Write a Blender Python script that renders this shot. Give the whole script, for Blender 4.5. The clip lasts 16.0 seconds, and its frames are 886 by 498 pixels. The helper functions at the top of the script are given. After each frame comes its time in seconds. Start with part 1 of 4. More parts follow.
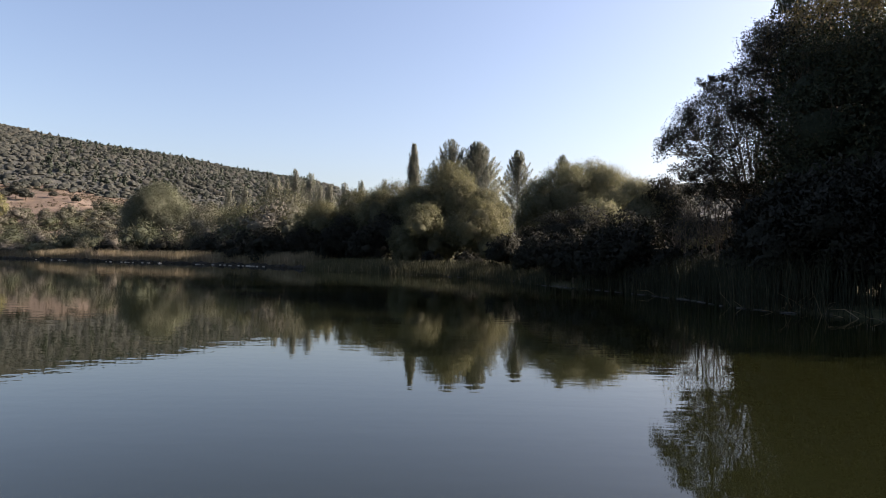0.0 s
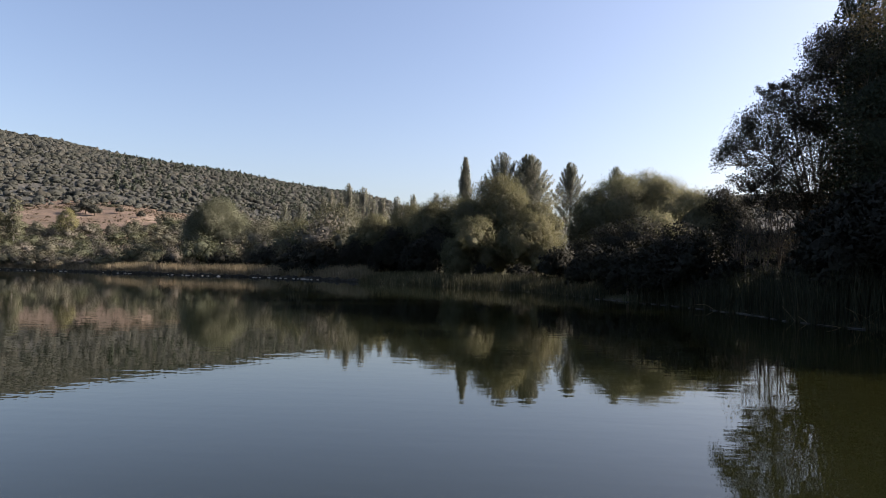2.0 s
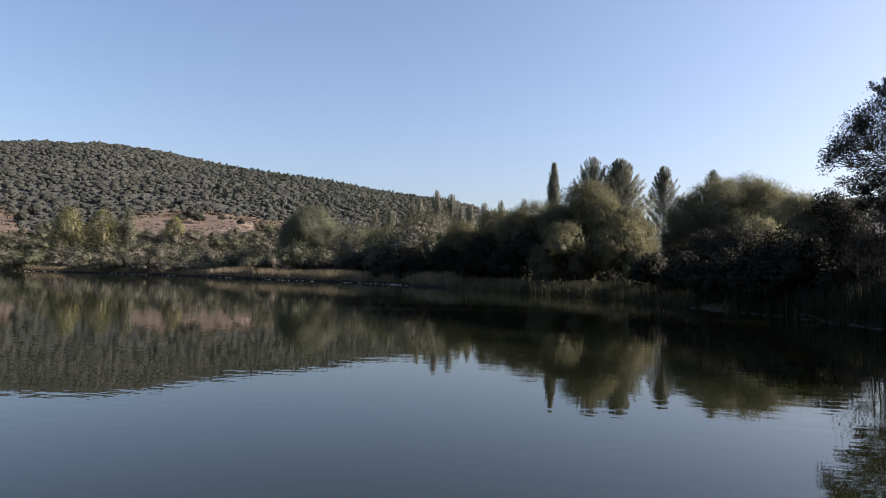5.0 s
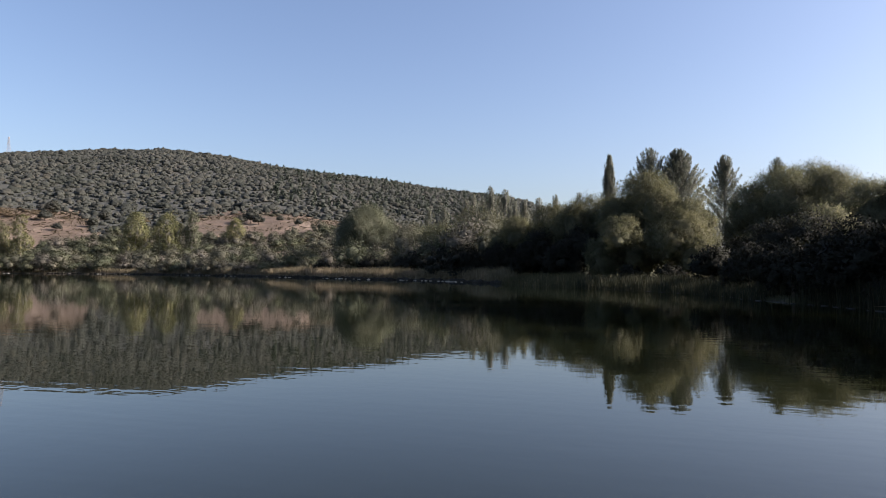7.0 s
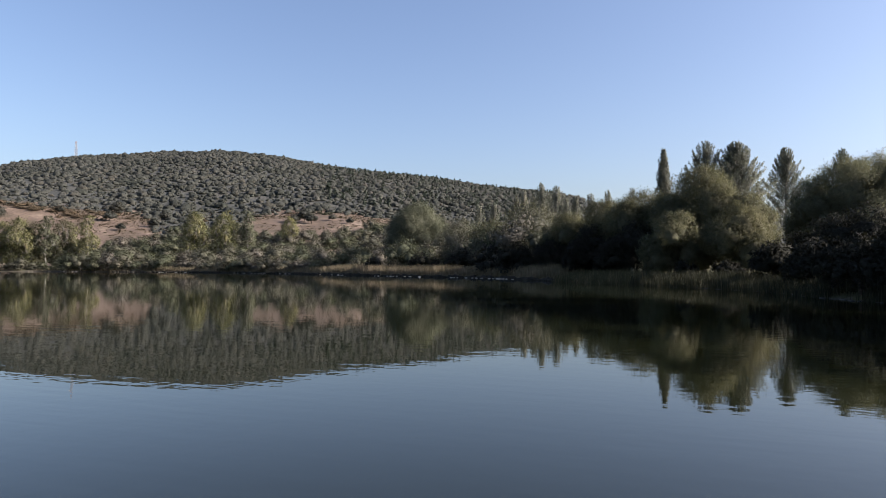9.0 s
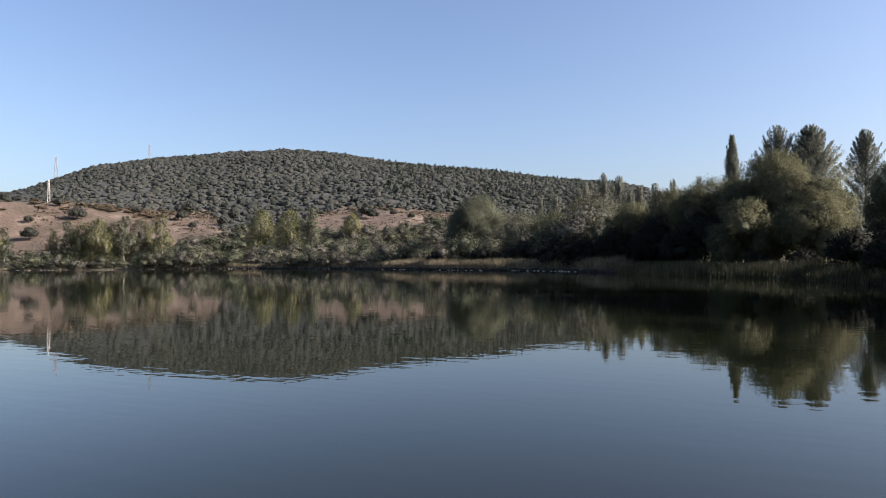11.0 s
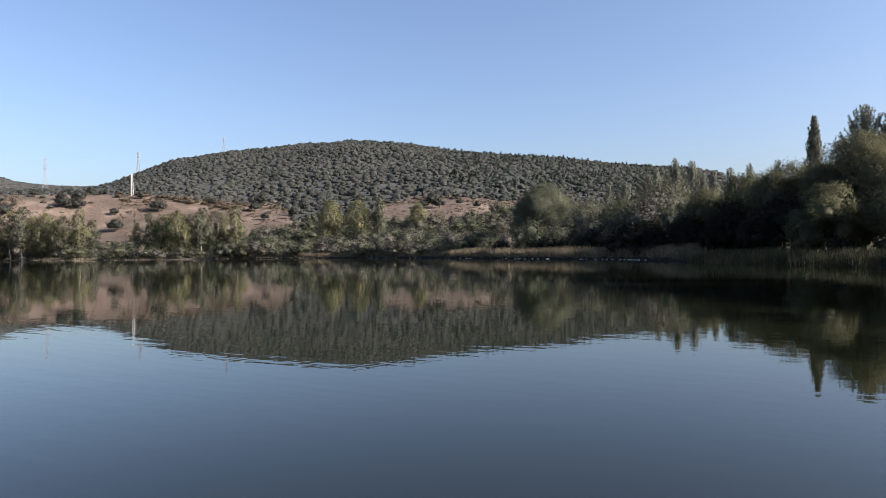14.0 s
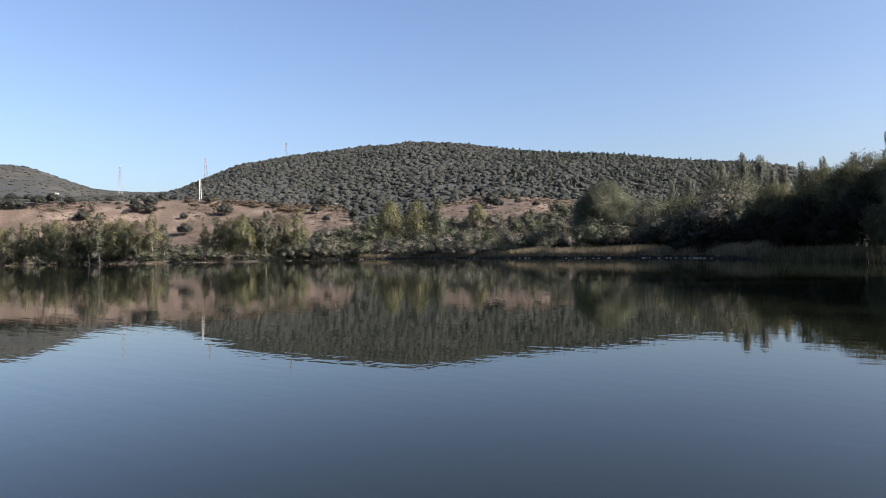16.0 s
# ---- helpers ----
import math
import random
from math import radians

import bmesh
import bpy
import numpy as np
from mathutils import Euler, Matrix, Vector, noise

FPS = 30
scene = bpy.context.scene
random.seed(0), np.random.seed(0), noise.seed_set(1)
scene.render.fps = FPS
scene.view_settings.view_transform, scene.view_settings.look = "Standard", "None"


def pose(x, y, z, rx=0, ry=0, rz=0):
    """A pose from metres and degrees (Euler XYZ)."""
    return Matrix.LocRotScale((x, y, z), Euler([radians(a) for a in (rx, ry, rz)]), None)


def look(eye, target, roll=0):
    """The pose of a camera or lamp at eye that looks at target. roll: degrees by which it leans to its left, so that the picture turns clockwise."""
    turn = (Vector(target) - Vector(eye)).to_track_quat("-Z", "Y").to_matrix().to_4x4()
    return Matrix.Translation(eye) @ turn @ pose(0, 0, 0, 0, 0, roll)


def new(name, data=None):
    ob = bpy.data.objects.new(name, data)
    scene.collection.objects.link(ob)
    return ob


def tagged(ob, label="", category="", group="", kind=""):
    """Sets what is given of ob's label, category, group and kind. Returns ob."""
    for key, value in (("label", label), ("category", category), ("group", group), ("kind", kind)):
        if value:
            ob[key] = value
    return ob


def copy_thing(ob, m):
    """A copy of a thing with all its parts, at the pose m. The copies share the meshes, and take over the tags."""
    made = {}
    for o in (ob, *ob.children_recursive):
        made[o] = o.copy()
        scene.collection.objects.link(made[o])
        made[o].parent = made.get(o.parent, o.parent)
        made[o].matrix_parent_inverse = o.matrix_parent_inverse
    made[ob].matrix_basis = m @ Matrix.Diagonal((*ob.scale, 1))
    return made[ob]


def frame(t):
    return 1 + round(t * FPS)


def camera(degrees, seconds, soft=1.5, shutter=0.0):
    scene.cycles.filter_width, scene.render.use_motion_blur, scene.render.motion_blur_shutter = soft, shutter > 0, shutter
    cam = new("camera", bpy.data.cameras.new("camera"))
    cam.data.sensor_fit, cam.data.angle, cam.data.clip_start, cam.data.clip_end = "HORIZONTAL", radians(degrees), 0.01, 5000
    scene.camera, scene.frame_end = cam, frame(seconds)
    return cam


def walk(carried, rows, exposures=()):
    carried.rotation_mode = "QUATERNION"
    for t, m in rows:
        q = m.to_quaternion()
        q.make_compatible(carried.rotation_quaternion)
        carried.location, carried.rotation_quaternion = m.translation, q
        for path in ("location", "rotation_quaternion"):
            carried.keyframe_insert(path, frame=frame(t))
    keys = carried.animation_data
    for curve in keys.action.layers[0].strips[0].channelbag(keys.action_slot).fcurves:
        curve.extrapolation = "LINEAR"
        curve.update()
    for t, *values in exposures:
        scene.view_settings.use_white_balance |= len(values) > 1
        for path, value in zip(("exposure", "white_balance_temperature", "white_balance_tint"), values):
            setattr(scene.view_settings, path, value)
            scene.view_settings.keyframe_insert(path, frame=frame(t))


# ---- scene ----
# The camera turns on the spot at the lake's edge, held at chest height.
cam = camera(66.6, 16.0, soft=0.75)
EYE = 1.6
ROWS = [  # seconds, turn to the left, tilt up, lean (degrees)
    (0.0, -0.03, 0.79, -1.06),
    (0.5, 1.11, 1.12, -1.00),
    (1.0, 2.11, 1.09, -0.91),
    (1.5, 3.13, 1.57, -0.81),
    (2.0, 4.36, 1.83, -1.07),
    (2.5, 5.62, 1.80, -0.83),
    (3.0, 6.71, 1.65, -1.28),
    (3.5, 8.22, 1.64, -1.22),
    (4.0, 9.45, 1.93, -1.37),
    (6.5, 15.35, 2.19, -0.70),
    (7.0, 16.45, 1.83, -0.45),
    (7.5, 17.37, 1.98, -0.51),
    (8.0, 18.58, 1.84, -0.47),
    (8.5, 19.59, 1.70, -0.60),
    (9.0, 20.74, 1.58, -0.27),
    (11.5, 26.87, 0.79, 0.47),
    (12.0, 27.59, 0.45, 0.43),
    (12.5, 28.43, 0.47, 0.34),
    (13.0, 29.07, 0.28, 0.21),
    (13.5, 30.31, 0.13, 0.43),
    (14.0, 31.54, 0.15, 0.72),
    (14.5, 32.91, 0.23, 1.07),
    (15.0, 34.28, 0.44, 1.03),
    (15.5, 35.32, 0.15, 1.28),
    (16.0, 36.54, 0.26, 1.26),
]
walk(cam, [(t, pose(0, 0, EYE, 90 + tilt, lean, turn)) for t, turn, tilt, lean in ROWS],
     [(0.0, 1.49, 7100.0, 20.8), (4.0, 1.3, 6680.0, 19.5), (7.0, 1.22, 6540.0, 19.0), (9.0, 1.25, 6480.0, 18.5), (16.0, 1.23, 6250.0, 18.0)])

# ---- sky, sun, exposure ----
SUN_AZ, SUN_EL = 75.0, 28.0  # degrees clockwise from +y, and up
world = bpy.data.worlds.new("sky")
scene.world = world
world.use_nodes = True
wn = world.node_tree.nodes
sky = wn.new("ShaderNodeTexSky")
sky.sky_type = "NISHITA"
sky.sun_disc = False
sky.sun_elevation, sky.sun_rotation = radians(SUN_EL), radians(SUN_AZ)
sky.air_density, sky.dust_density, sky.ozone_density = 1.0, 2.4, 2.6
wn["Background"].inputs["Strength"].default_value = 0.088
world.node_tree.links.new(sky.outputs[0], wn["Background"].inputs["Color"])
sun_data = bpy.data.lights.new("sun", "SUN")
sun_data.energy, sun_data.angle, sun_data.color = 4.6, radians(0.55), (1.0, 0.94, 0.86)
sun = new("sun", sun_data)
sun_way = Vector((math.sin(radians(SUN_AZ)) * math.cos(radians(SUN_EL)), math.cos(radians(SUN_AZ)) * math.cos(radians(SUN_EL)), math.sin(radians(SUN_EL))))
sun.matrix_world = look(sun_way * 300, (0, 0, 0))


# ---- materials ----
def material(name):
    m = bpy.data.materials.new(name)
    m.use_nodes = True
    nt = m.node_tree
    return m, nt, nt.nodes["Principled BSDF"]


def node(nt, kind, **values):
    n = nt.nodes.new(kind)
    for key, value in values.items():
        n.inputs[key.replace("_", " ")].default_value = value
    return n


def noise_tex(nt, scale, detail=3.0, coord="Object", rough=0.55):
    tc = nt.nodes.new("ShaderNodeTexCoord")
    n = node(nt, "ShaderNodeTexNoise", Scale=scale, Detail=detail, Roughness=rough)
    nt.links.new(tc.outputs[coord], n.inputs["Vector"])
    return n


def ramp(nt, source, stops):
    r = nt.nodes.new("ShaderNodeValToRGB")
    el = r.color_ramp.elements
    while len(el) < len(stops):
        el.new(0.5)
    for e, (p, c) in zip(el, stops):
        e.position, e.color = p, (*c, 1)
    nt.links.new(source, r.inputs[0])
    return r


def mix(nt, a, b, factor, blend="MIX"):
    m = nt.nodes.new("ShaderNodeMix")
    m.data_type, m.blend_type = "RGBA", blend
    for s, v in ((m.inputs[0], factor), (m.inputs[6], a), (m.inputs[7], b)):
        if hasattr(v, "links"):
            nt.links.new(v, s)
        else:
            s.default_value = v if isinstance(v, (int, float)) else (*v, 1)
    return m.outputs[2]


def foliage(name, dark, light, through_light=0.25, patch=0.5, dry=None, rough=0.75, grain=2.2, relief=0.22):
    """Leaves: each leaf its own shade, larger patches of older growth, a little light through."""
    m, nt, bs = material(name)
    geo = nt.nodes.new("ShaderNodeNewGeometry")
    info = nt.nodes.new("ShaderNodeObjectInfo")
    dark = tuple(0.35 * a + 0.65 * c for a, c in zip(dark, light))
    leaf = ramp(nt, geo.outputs["Random Per Island"], [(0.0, dark), (0.75, light), (1.0, dry or light)])
    big = noise_tex(nt, patch)
    patches = ramp(nt, big.outputs["Fac"], [(0.3, (0.6, 0.62, 0.55)), (0.7, (1.2, 1.15, 1.1))])
    col = mix(nt, leaf.outputs[0], patches.outputs[0], 1.0, "MULTIPLY")
    own = ramp(nt, info.outputs["Random"], [(0.0, (0.88, 0.88, 0.85)), (0.5, (1.0, 0.99, 1.0)), (1.0, (1.1, 1.05, 1.02))])
    col = mix(nt, col, own.outputs[0], 1.0, "MULTIPLY")
    fine = noise_tex(nt, grain, 4.0, rough=0.68)
    speck = ramp(nt, fine.outputs["Fac"], [(0.3, (0.62, 0.62, 0.6)), (0.7, (1.3, 1.3, 1.28))])
    col = mix(nt, col, speck.outputs[0], 1.0, "MULTIPLY")
    nt.links.new(col, bs.inputs["Base Color"])
    bp = node(nt, "ShaderNodeBump", Strength=1.0, Distance=relief)
    nt.links.new(fine.outputs["Fac"], bp.inputs["Height"])
    nt.links.new(bp.outputs[0], bs.inputs["Normal"])
    bs.inputs["Roughness"].default_value = rough
    bs.inputs["Specular IOR Level"].default_value = 0.15
    tr = nt.nodes.new("ShaderNodeBsdfTranslucent")
    warm = mix(nt, col, (1.05, 1.08, 0.88), 1.0, "MULTIPLY")
    nt.links.new(warm, tr.inputs[0])
    sh = nt.nodes.new("ShaderNodeMixShader")
    sh.inputs[0].default_value = through_light
    nt.links.new(bs.outputs[0], sh.inputs[1])
    nt.links.new(tr.outputs[0], sh.inputs[2])
    nt.links.new(sh.outputs[0], nt.nodes["Material Output"].inputs[0])
    return m


def earthy(name, a, b, c, scale, fine, bump=0.1, rough=0.95):
    """Ground: two scales of mottling, and grain in relief."""
    m, nt, bs = material(name)
    big, small = noise_tex(nt, scale, 5), noise_tex(nt, fine, 4)
    col = ramp(nt, big.outputs["Fac"], [(0.3, a), (0.52, b), (0.72, c)])
    grain = ramp(nt, small.outputs["Fac"], [(0.25, (0.62, 0.62, 0.62)), (0.75, (1.3, 1.28, 1.22))])
    nt.links.new(mix(nt, col.outputs[0], grain.outputs[0], 1.0, "MULTIPLY"), bs.inputs["Base Color"])
    bs.inputs["Roughness"].default_value = rough
    bs.inputs["Specular IOR Level"].default_value = 0.15
    bp = node(nt, "ShaderNodeBump", Strength=1.0, Distance=bump)
    nt.links.new(small.outputs["Fac"], bp.inputs["Height"])
    nt.links.new(bp.outputs[0], bs.inputs["Normal"])
    return m


BARK = earthy("bark", (0.05, 0.04, 0.03), (0.09, 0.075, 0.06), (0.14, 0.12, 0.1), 2.0, 14.0, 0.02)
PALE_BARK = earthy("pale_bark", (0.16, 0.15, 0.13), (0.25, 0.24, 0.21), (0.34, 0.33, 0.3), 1.2, 9.0, 0.02)
BANK = earthy("bank_grass", (0.045, 0.045, 0.02), (0.08, 0.075, 0.035), (0.14, 0.115, 0.065), 0.25, 3.0, 0.15)
FIELD = earthy("dry_field", (0.078, 0.064, 0.046), (0.135, 0.1, 0.077), (0.225, 0.178, 0.135), 0.06, 0.9, 0.5)
SCRUB = earthy("hill_scrub", (0.048, 0.051, 0.048), (0.06, 0.063, 0.057), (0.08, 0.077, 0.067), 0.03, 0.4, 0.6)
HEATH = earthy("far_heath", (0.044, 0.046, 0.042), (0.058, 0.058, 0.05), (0.08, 0.074, 0.062), 0.012, 0.12, 0.6)
BED = earthy("lake_bed", (0.05, 0.045, 0.03), (0.08, 0.07, 0.05), (0.1, 0.09, 0.06), 0.5, 4.0, 0.05)
PALE_MUD = earthy("pale_mud", (0.22, 0.2, 0.17), (0.32, 0.29, 0.25), (0.45, 0.41, 0.36), 0.7, 6.0, 0.02)
# Dark colour put at the reeds' feet for shade and wet.
REED_FOOT = earthy("reed_foot_shade", (0.016, 0.014, 0.011), (0.03, 0.026, 0.02), (0.05, 0.043, 0.032), 0.9, 7.0, 0.03)
RIPPLE_GREY = earthy("ripple_grey", (0.04, 0.039, 0.039), (0.06, 0.059, 0.058), (0.085, 0.083, 0.08), 0.7, 6.0, 0.02, 0.5)
CONCRETE = earthy("concrete", (0.4, 0.39, 0.36), (0.48, 0.47, 0.43), (0.56, 0.54, 0.5), 0.5, 5.0, 0.02)
STEEL = earthy("galvanised_steel", (0.22, 0.22, 0.23), (0.3, 0.3, 0.31), (0.36, 0.36, 0.37), 0.3, 2.0, 0.0, 0.5)
RED_STEEL = earthy("red_painted_steel", (0.4, 0.09, 0.06), (0.45, 0.11, 0.07), (0.5, 0.14, 0.09), 0.3, 2.0, 0.0, 0.5)

WILLOW = foliage("willow_leaves", (0.072, 0.075, 0.048), (0.134, 0.136, 0.088), 0.42, 0.4, (0.156, 0.146, 0.1), relief=0.14)
# Willow leaves again, colour lightened for sun on the right-hand dome.
SUN_WILLOW = foliage("sun_painted_willow_leaves", (0.09, 0.095, 0.069), (0.184, 0.188, 0.134), 0.5, 0.35, (0.215, 0.208, 0.15), relief=0.1)
# Leaf colour lowered to stand for shade and backlight.
SHADE_LEAF = foliage("shade_painted_leaves", (0.013, 0.0145, 0.012), (0.029, 0.03, 0.023), 0.2, 0.4)
BROWN_LEAF = foliage("browning_leaves", (0.06, 0.052, 0.03), (0.14, 0.118, 0.065), 0.35, 0.4, (0.2, 0.16, 0.08))
# Alder green lowered further, with the wood's shade in the colour.
ALDER = foliage("shade_painted_alder_leaves", (0.014, 0.02, 0.013), (0.034, 0.043, 0.025), 0.18, 0.4, (0.07, 0.062, 0.03))
POPLAR = foliage("poplar_leaves", (0.092, 0.1, 0.09), (0.2, 0.21, 0.19), 0.45, 0.5)
SHRUB = foliage("shrub_leaves", (0.066, 0.069, 0.056), (0.135, 0.138, 0.11), 0.32, 0.3, (0.16, 0.152, 0.122))
GREEN_SHRUB = foliage("green_shrub_leaves", (0.06, 0.069, 0.049), (0.125, 0.138, 0.096), 0.32, 0.3, (0.145, 0.147, 0.102))
ROUND_LEAF = foliage("round_tree_leaves", (0.074, 0.083, 0.064), (0.145, 0.158, 0.12), 0.38, 0.3)
GREY_SHRUB = foliage("grey_shrub_leaves", (0.076, 0.073, 0.065), (0.148, 0.14, 0.123), 0.25, 0.3)
RUSSET = foliage("russet_scrub", (0.09, 0.072, 0.053), (0.155, 0.124, 0.09), 0.2, 0.2, (0.18, 0.14, 0.1))
YELLOW = foliage("yellowing_leaves", (0.1, 0.106, 0.06), (0.195, 0.2, 0.105), 0.32, 0.4, (0.24, 0.22, 0.115))
# Leaf colour greyed and cooled to stand for haze over the hill.
OAK = foliage("hazed_oak_leaves", (0.047, 0.052, 0.05), (0.082, 0.088, 0.081), 0.34, 0.025, (0.094, 0.091, 0.08), grain=0.55, relief=0.4)
PINE = foliage("pine_needles", (0.02, 0.03, 0.024), (0.046, 0.06, 0.046), 0.06, 0.3)
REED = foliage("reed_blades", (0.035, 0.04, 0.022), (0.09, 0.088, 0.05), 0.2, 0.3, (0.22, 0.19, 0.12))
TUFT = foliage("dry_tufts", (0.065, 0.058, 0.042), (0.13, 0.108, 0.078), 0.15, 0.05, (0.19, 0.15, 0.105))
# Reed blades again, their colour lowered in place of shade.
SHADE_REED = foliage("shade_painted_reed_blades", (0.013, 0.017, 0.011), (0.034, 0.039, 0.024), 0.2, 0.3, (0.09, 0.082, 0.052))
DRY_REED = foliage("dry_reed_blades", (0.12, 0.102, 0.07), (0.22, 0.187, 0.132), 0.25, 0.15, (0.31, 0.26, 0.19))


def water_material():
    m, nt, bs = material("lake_water")
    tc = nt.nodes.new("ShaderNodeTexCoord")
    big = node(nt, "ShaderNodeTexNoise", Scale=0.05, Detail=2.0)
    nt.links.new(tc.outputs["Object"], big.inputs["Vector"])
    # base colour runs from green at low x to olive at high x
    clear = ramp(nt, big.outputs["Fac"], [(0.3, (0.0062, 0.0088, 0.005)), (0.7, (0.0078, 0.0106, 0.0062))])
    olive_ramp = ramp(nt, big.outputs["Fac"], [(0.3, (0.0085, 0.0092, 0.0024)), (0.7, (0.011, 0.0118, 0.0032))])
    split = nt.nodes.new("ShaderNodeSeparateXYZ")
    nt.links.new(tc.outputs["Object"], split.inputs[0])
    span = nt.nodes.new("ShaderNodeMapRange")
    span.inputs["From Min"].default_value, span.inputs["From Max"].default_value = -14.0, 10.0
    nt.links.new(split.outputs[0], span.inputs[0])
    nt.links.new(mix(nt, clear.outputs[0], olive_ramp.outputs[0], span.outputs[0]), bs.inputs["Base Color"])
    bs.inputs["Roughness"].default_value = 0.018
    bs.inputs["IOR"].default_value = 1.333
    turned = node(nt, "ShaderNodeMapping", Rotation=(0, 0, radians(-18)), Scale=(0.55, 3.2, 1.0))
    nt.links.new(tc.outputs["Object"], turned.inputs["Vector"])
    ripples = node(nt, "ShaderNodeTexNoise", Scale=1.0, Detail=2.0, Roughness=0.5)
    nt.links.new(turned.outputs[0], ripples.inputs["Vector"])
    chop = node(nt, "ShaderNodeTexNoise", Scale=4.5, Detail=1.0)
    nt.links.new(tc.outputs["Object"], chop.inputs["Vector"])
    calm = ramp(nt, big.outputs["Fac"], [(0.38, (0.45, 0.45, 0.45)), (0.62, (1.0, 1.0, 1.0))])
    first_bump = node(nt, "ShaderNodeBump", Strength=1.0, Distance=0.0026)
    nt.links.new(mix(nt, ripples.outputs["Fac"], calm.outputs[0], 1.0, "MULTIPLY"), first_bump.inputs["Height"])
    second_bump = node(nt, "ShaderNodeBump", Strength=1.0, Distance=0.0008)
    nt.links.new(chop.outputs["Fac"], second_bump.inputs["Height"])
    nt.links.new(first_bump.outputs[0], second_bump.inputs["Normal"])
    nt.links.new(second_bump.outputs[0], bs.inputs["Normal"])
    return m


WATER = water_material()


# ---- mesh helpers ----
def mesh(name, verts, faces, mats, smooth=False, index=None):
    """A mesh from an array of corners and a list of face arrays (each of one corner count)."""
    me = bpy.data.meshes.new(name)
    verts = np.asarray(verts, dtype=np.float32)
    me.vertices.add(len(verts))
    me.vertices.foreach_set("co", verts.ravel())
    loops = np.concatenate([np.asarray(f, dtype=np.int32).ravel() for f in faces])
    sizes = np.concatenate([np.full(len(f), np.asarray(f).shape[1], dtype=np.int32) for f in faces])
    me.loops.add(len(loops))
    me.loops.foreach_set("vertex_index", loops)
    me.polygons.add(len(sizes))
    me.polygons.foreach_set("loop_start", np.concatenate(([0], np.cumsum(sizes)[:-1])).astype(np.int32))
    for m in mats:
        me.materials.append(m)
    if index is not None:
        me.polygons.foreach_set("material_index", np.asarray(index, dtype=np.int32))
    me.polygons.foreach_set("use_smooth", np.full(len(sizes), smooth))
    me.update(calc_edges=True)
    me.validate()
    return me


class Heap:
    """Gathers corners and faces of many small pieces into one mesh."""

    def __init__(self):
        self.v, self.f3, self.f4, self.n, self.soft = [], [], [], 0, []

    def add(self, verts, quads=None, tris=None, normals=None):
        if normals is not None:
            self.soft.append(normals)
        if quads is not None and len(quads):
            self.f4.append(np.asarray(quads) + self.n)
        if tris is not None and len(tris):
            self.f3.append(np.asarray(tris) + self.n)
        self.v.append(np.asarray(verts, dtype=float))
        self.n += len(verts)

    def mesh(self, name, mats, smooth=False):
        faces = [np.concatenate(f) for f in (self.f4, self.f3) if f]
        me = mesh(name, np.concatenate(self.v), faces, mats, smooth or bool(self.soft))
        if self.soft:
            me.normals_split_custom_set_from_vertices(np.concatenate(self.soft).tolist())
        return me


def part(name, me, parent, label="", kind=""):
    ob = new(name, me)
    ob.parent = parent
    return tagged(ob, label=label, kind=kind)


def tube(heap, path, radii, sides=6):
    """A tapered round limb along a path."""
    path = np.asarray(path, dtype=float)
    ways = np.gradient(path, axis=0)
    ways /= np.linalg.norm(ways, axis=1)[:, None] + 1e-9
    side = np.cross(ways, (0.31, 0.87, 0.21))
    side /= np.linalg.norm(side, axis=1)[:, None] + 1e-9
    other = np.cross(ways, side)
    a = np.linspace(0, 2 * np.pi, sides, endpoint=False)
    rings = path[:, None] + (side[:, None] * np.cos(a)[None, :, None] + other[:, None] * np.sin(a)[None, :, None]) * np.asarray(radii)[:, None, None]
    k, n = np.arange(sides), len(path)
    quads = [np.stack([i * sides + k, i * sides + (k + 1) % sides, (i + 1) * sides + (k + 1) % sides, (i + 1) * sides + k], 1) for i in range(n - 1)]
    around = rings - path[:, None]
    around /= np.linalg.norm(around, axis=2)[:, :, None] + 1e-9
    heap.add(rings.reshape(-1, 3), np.concatenate(quads), normals=around.reshape(-1, 3))


def unit(rng, n):
    d = rng.normal(size=(n, 3))
    return d / np.linalg.norm(d, axis=1)[:, None]


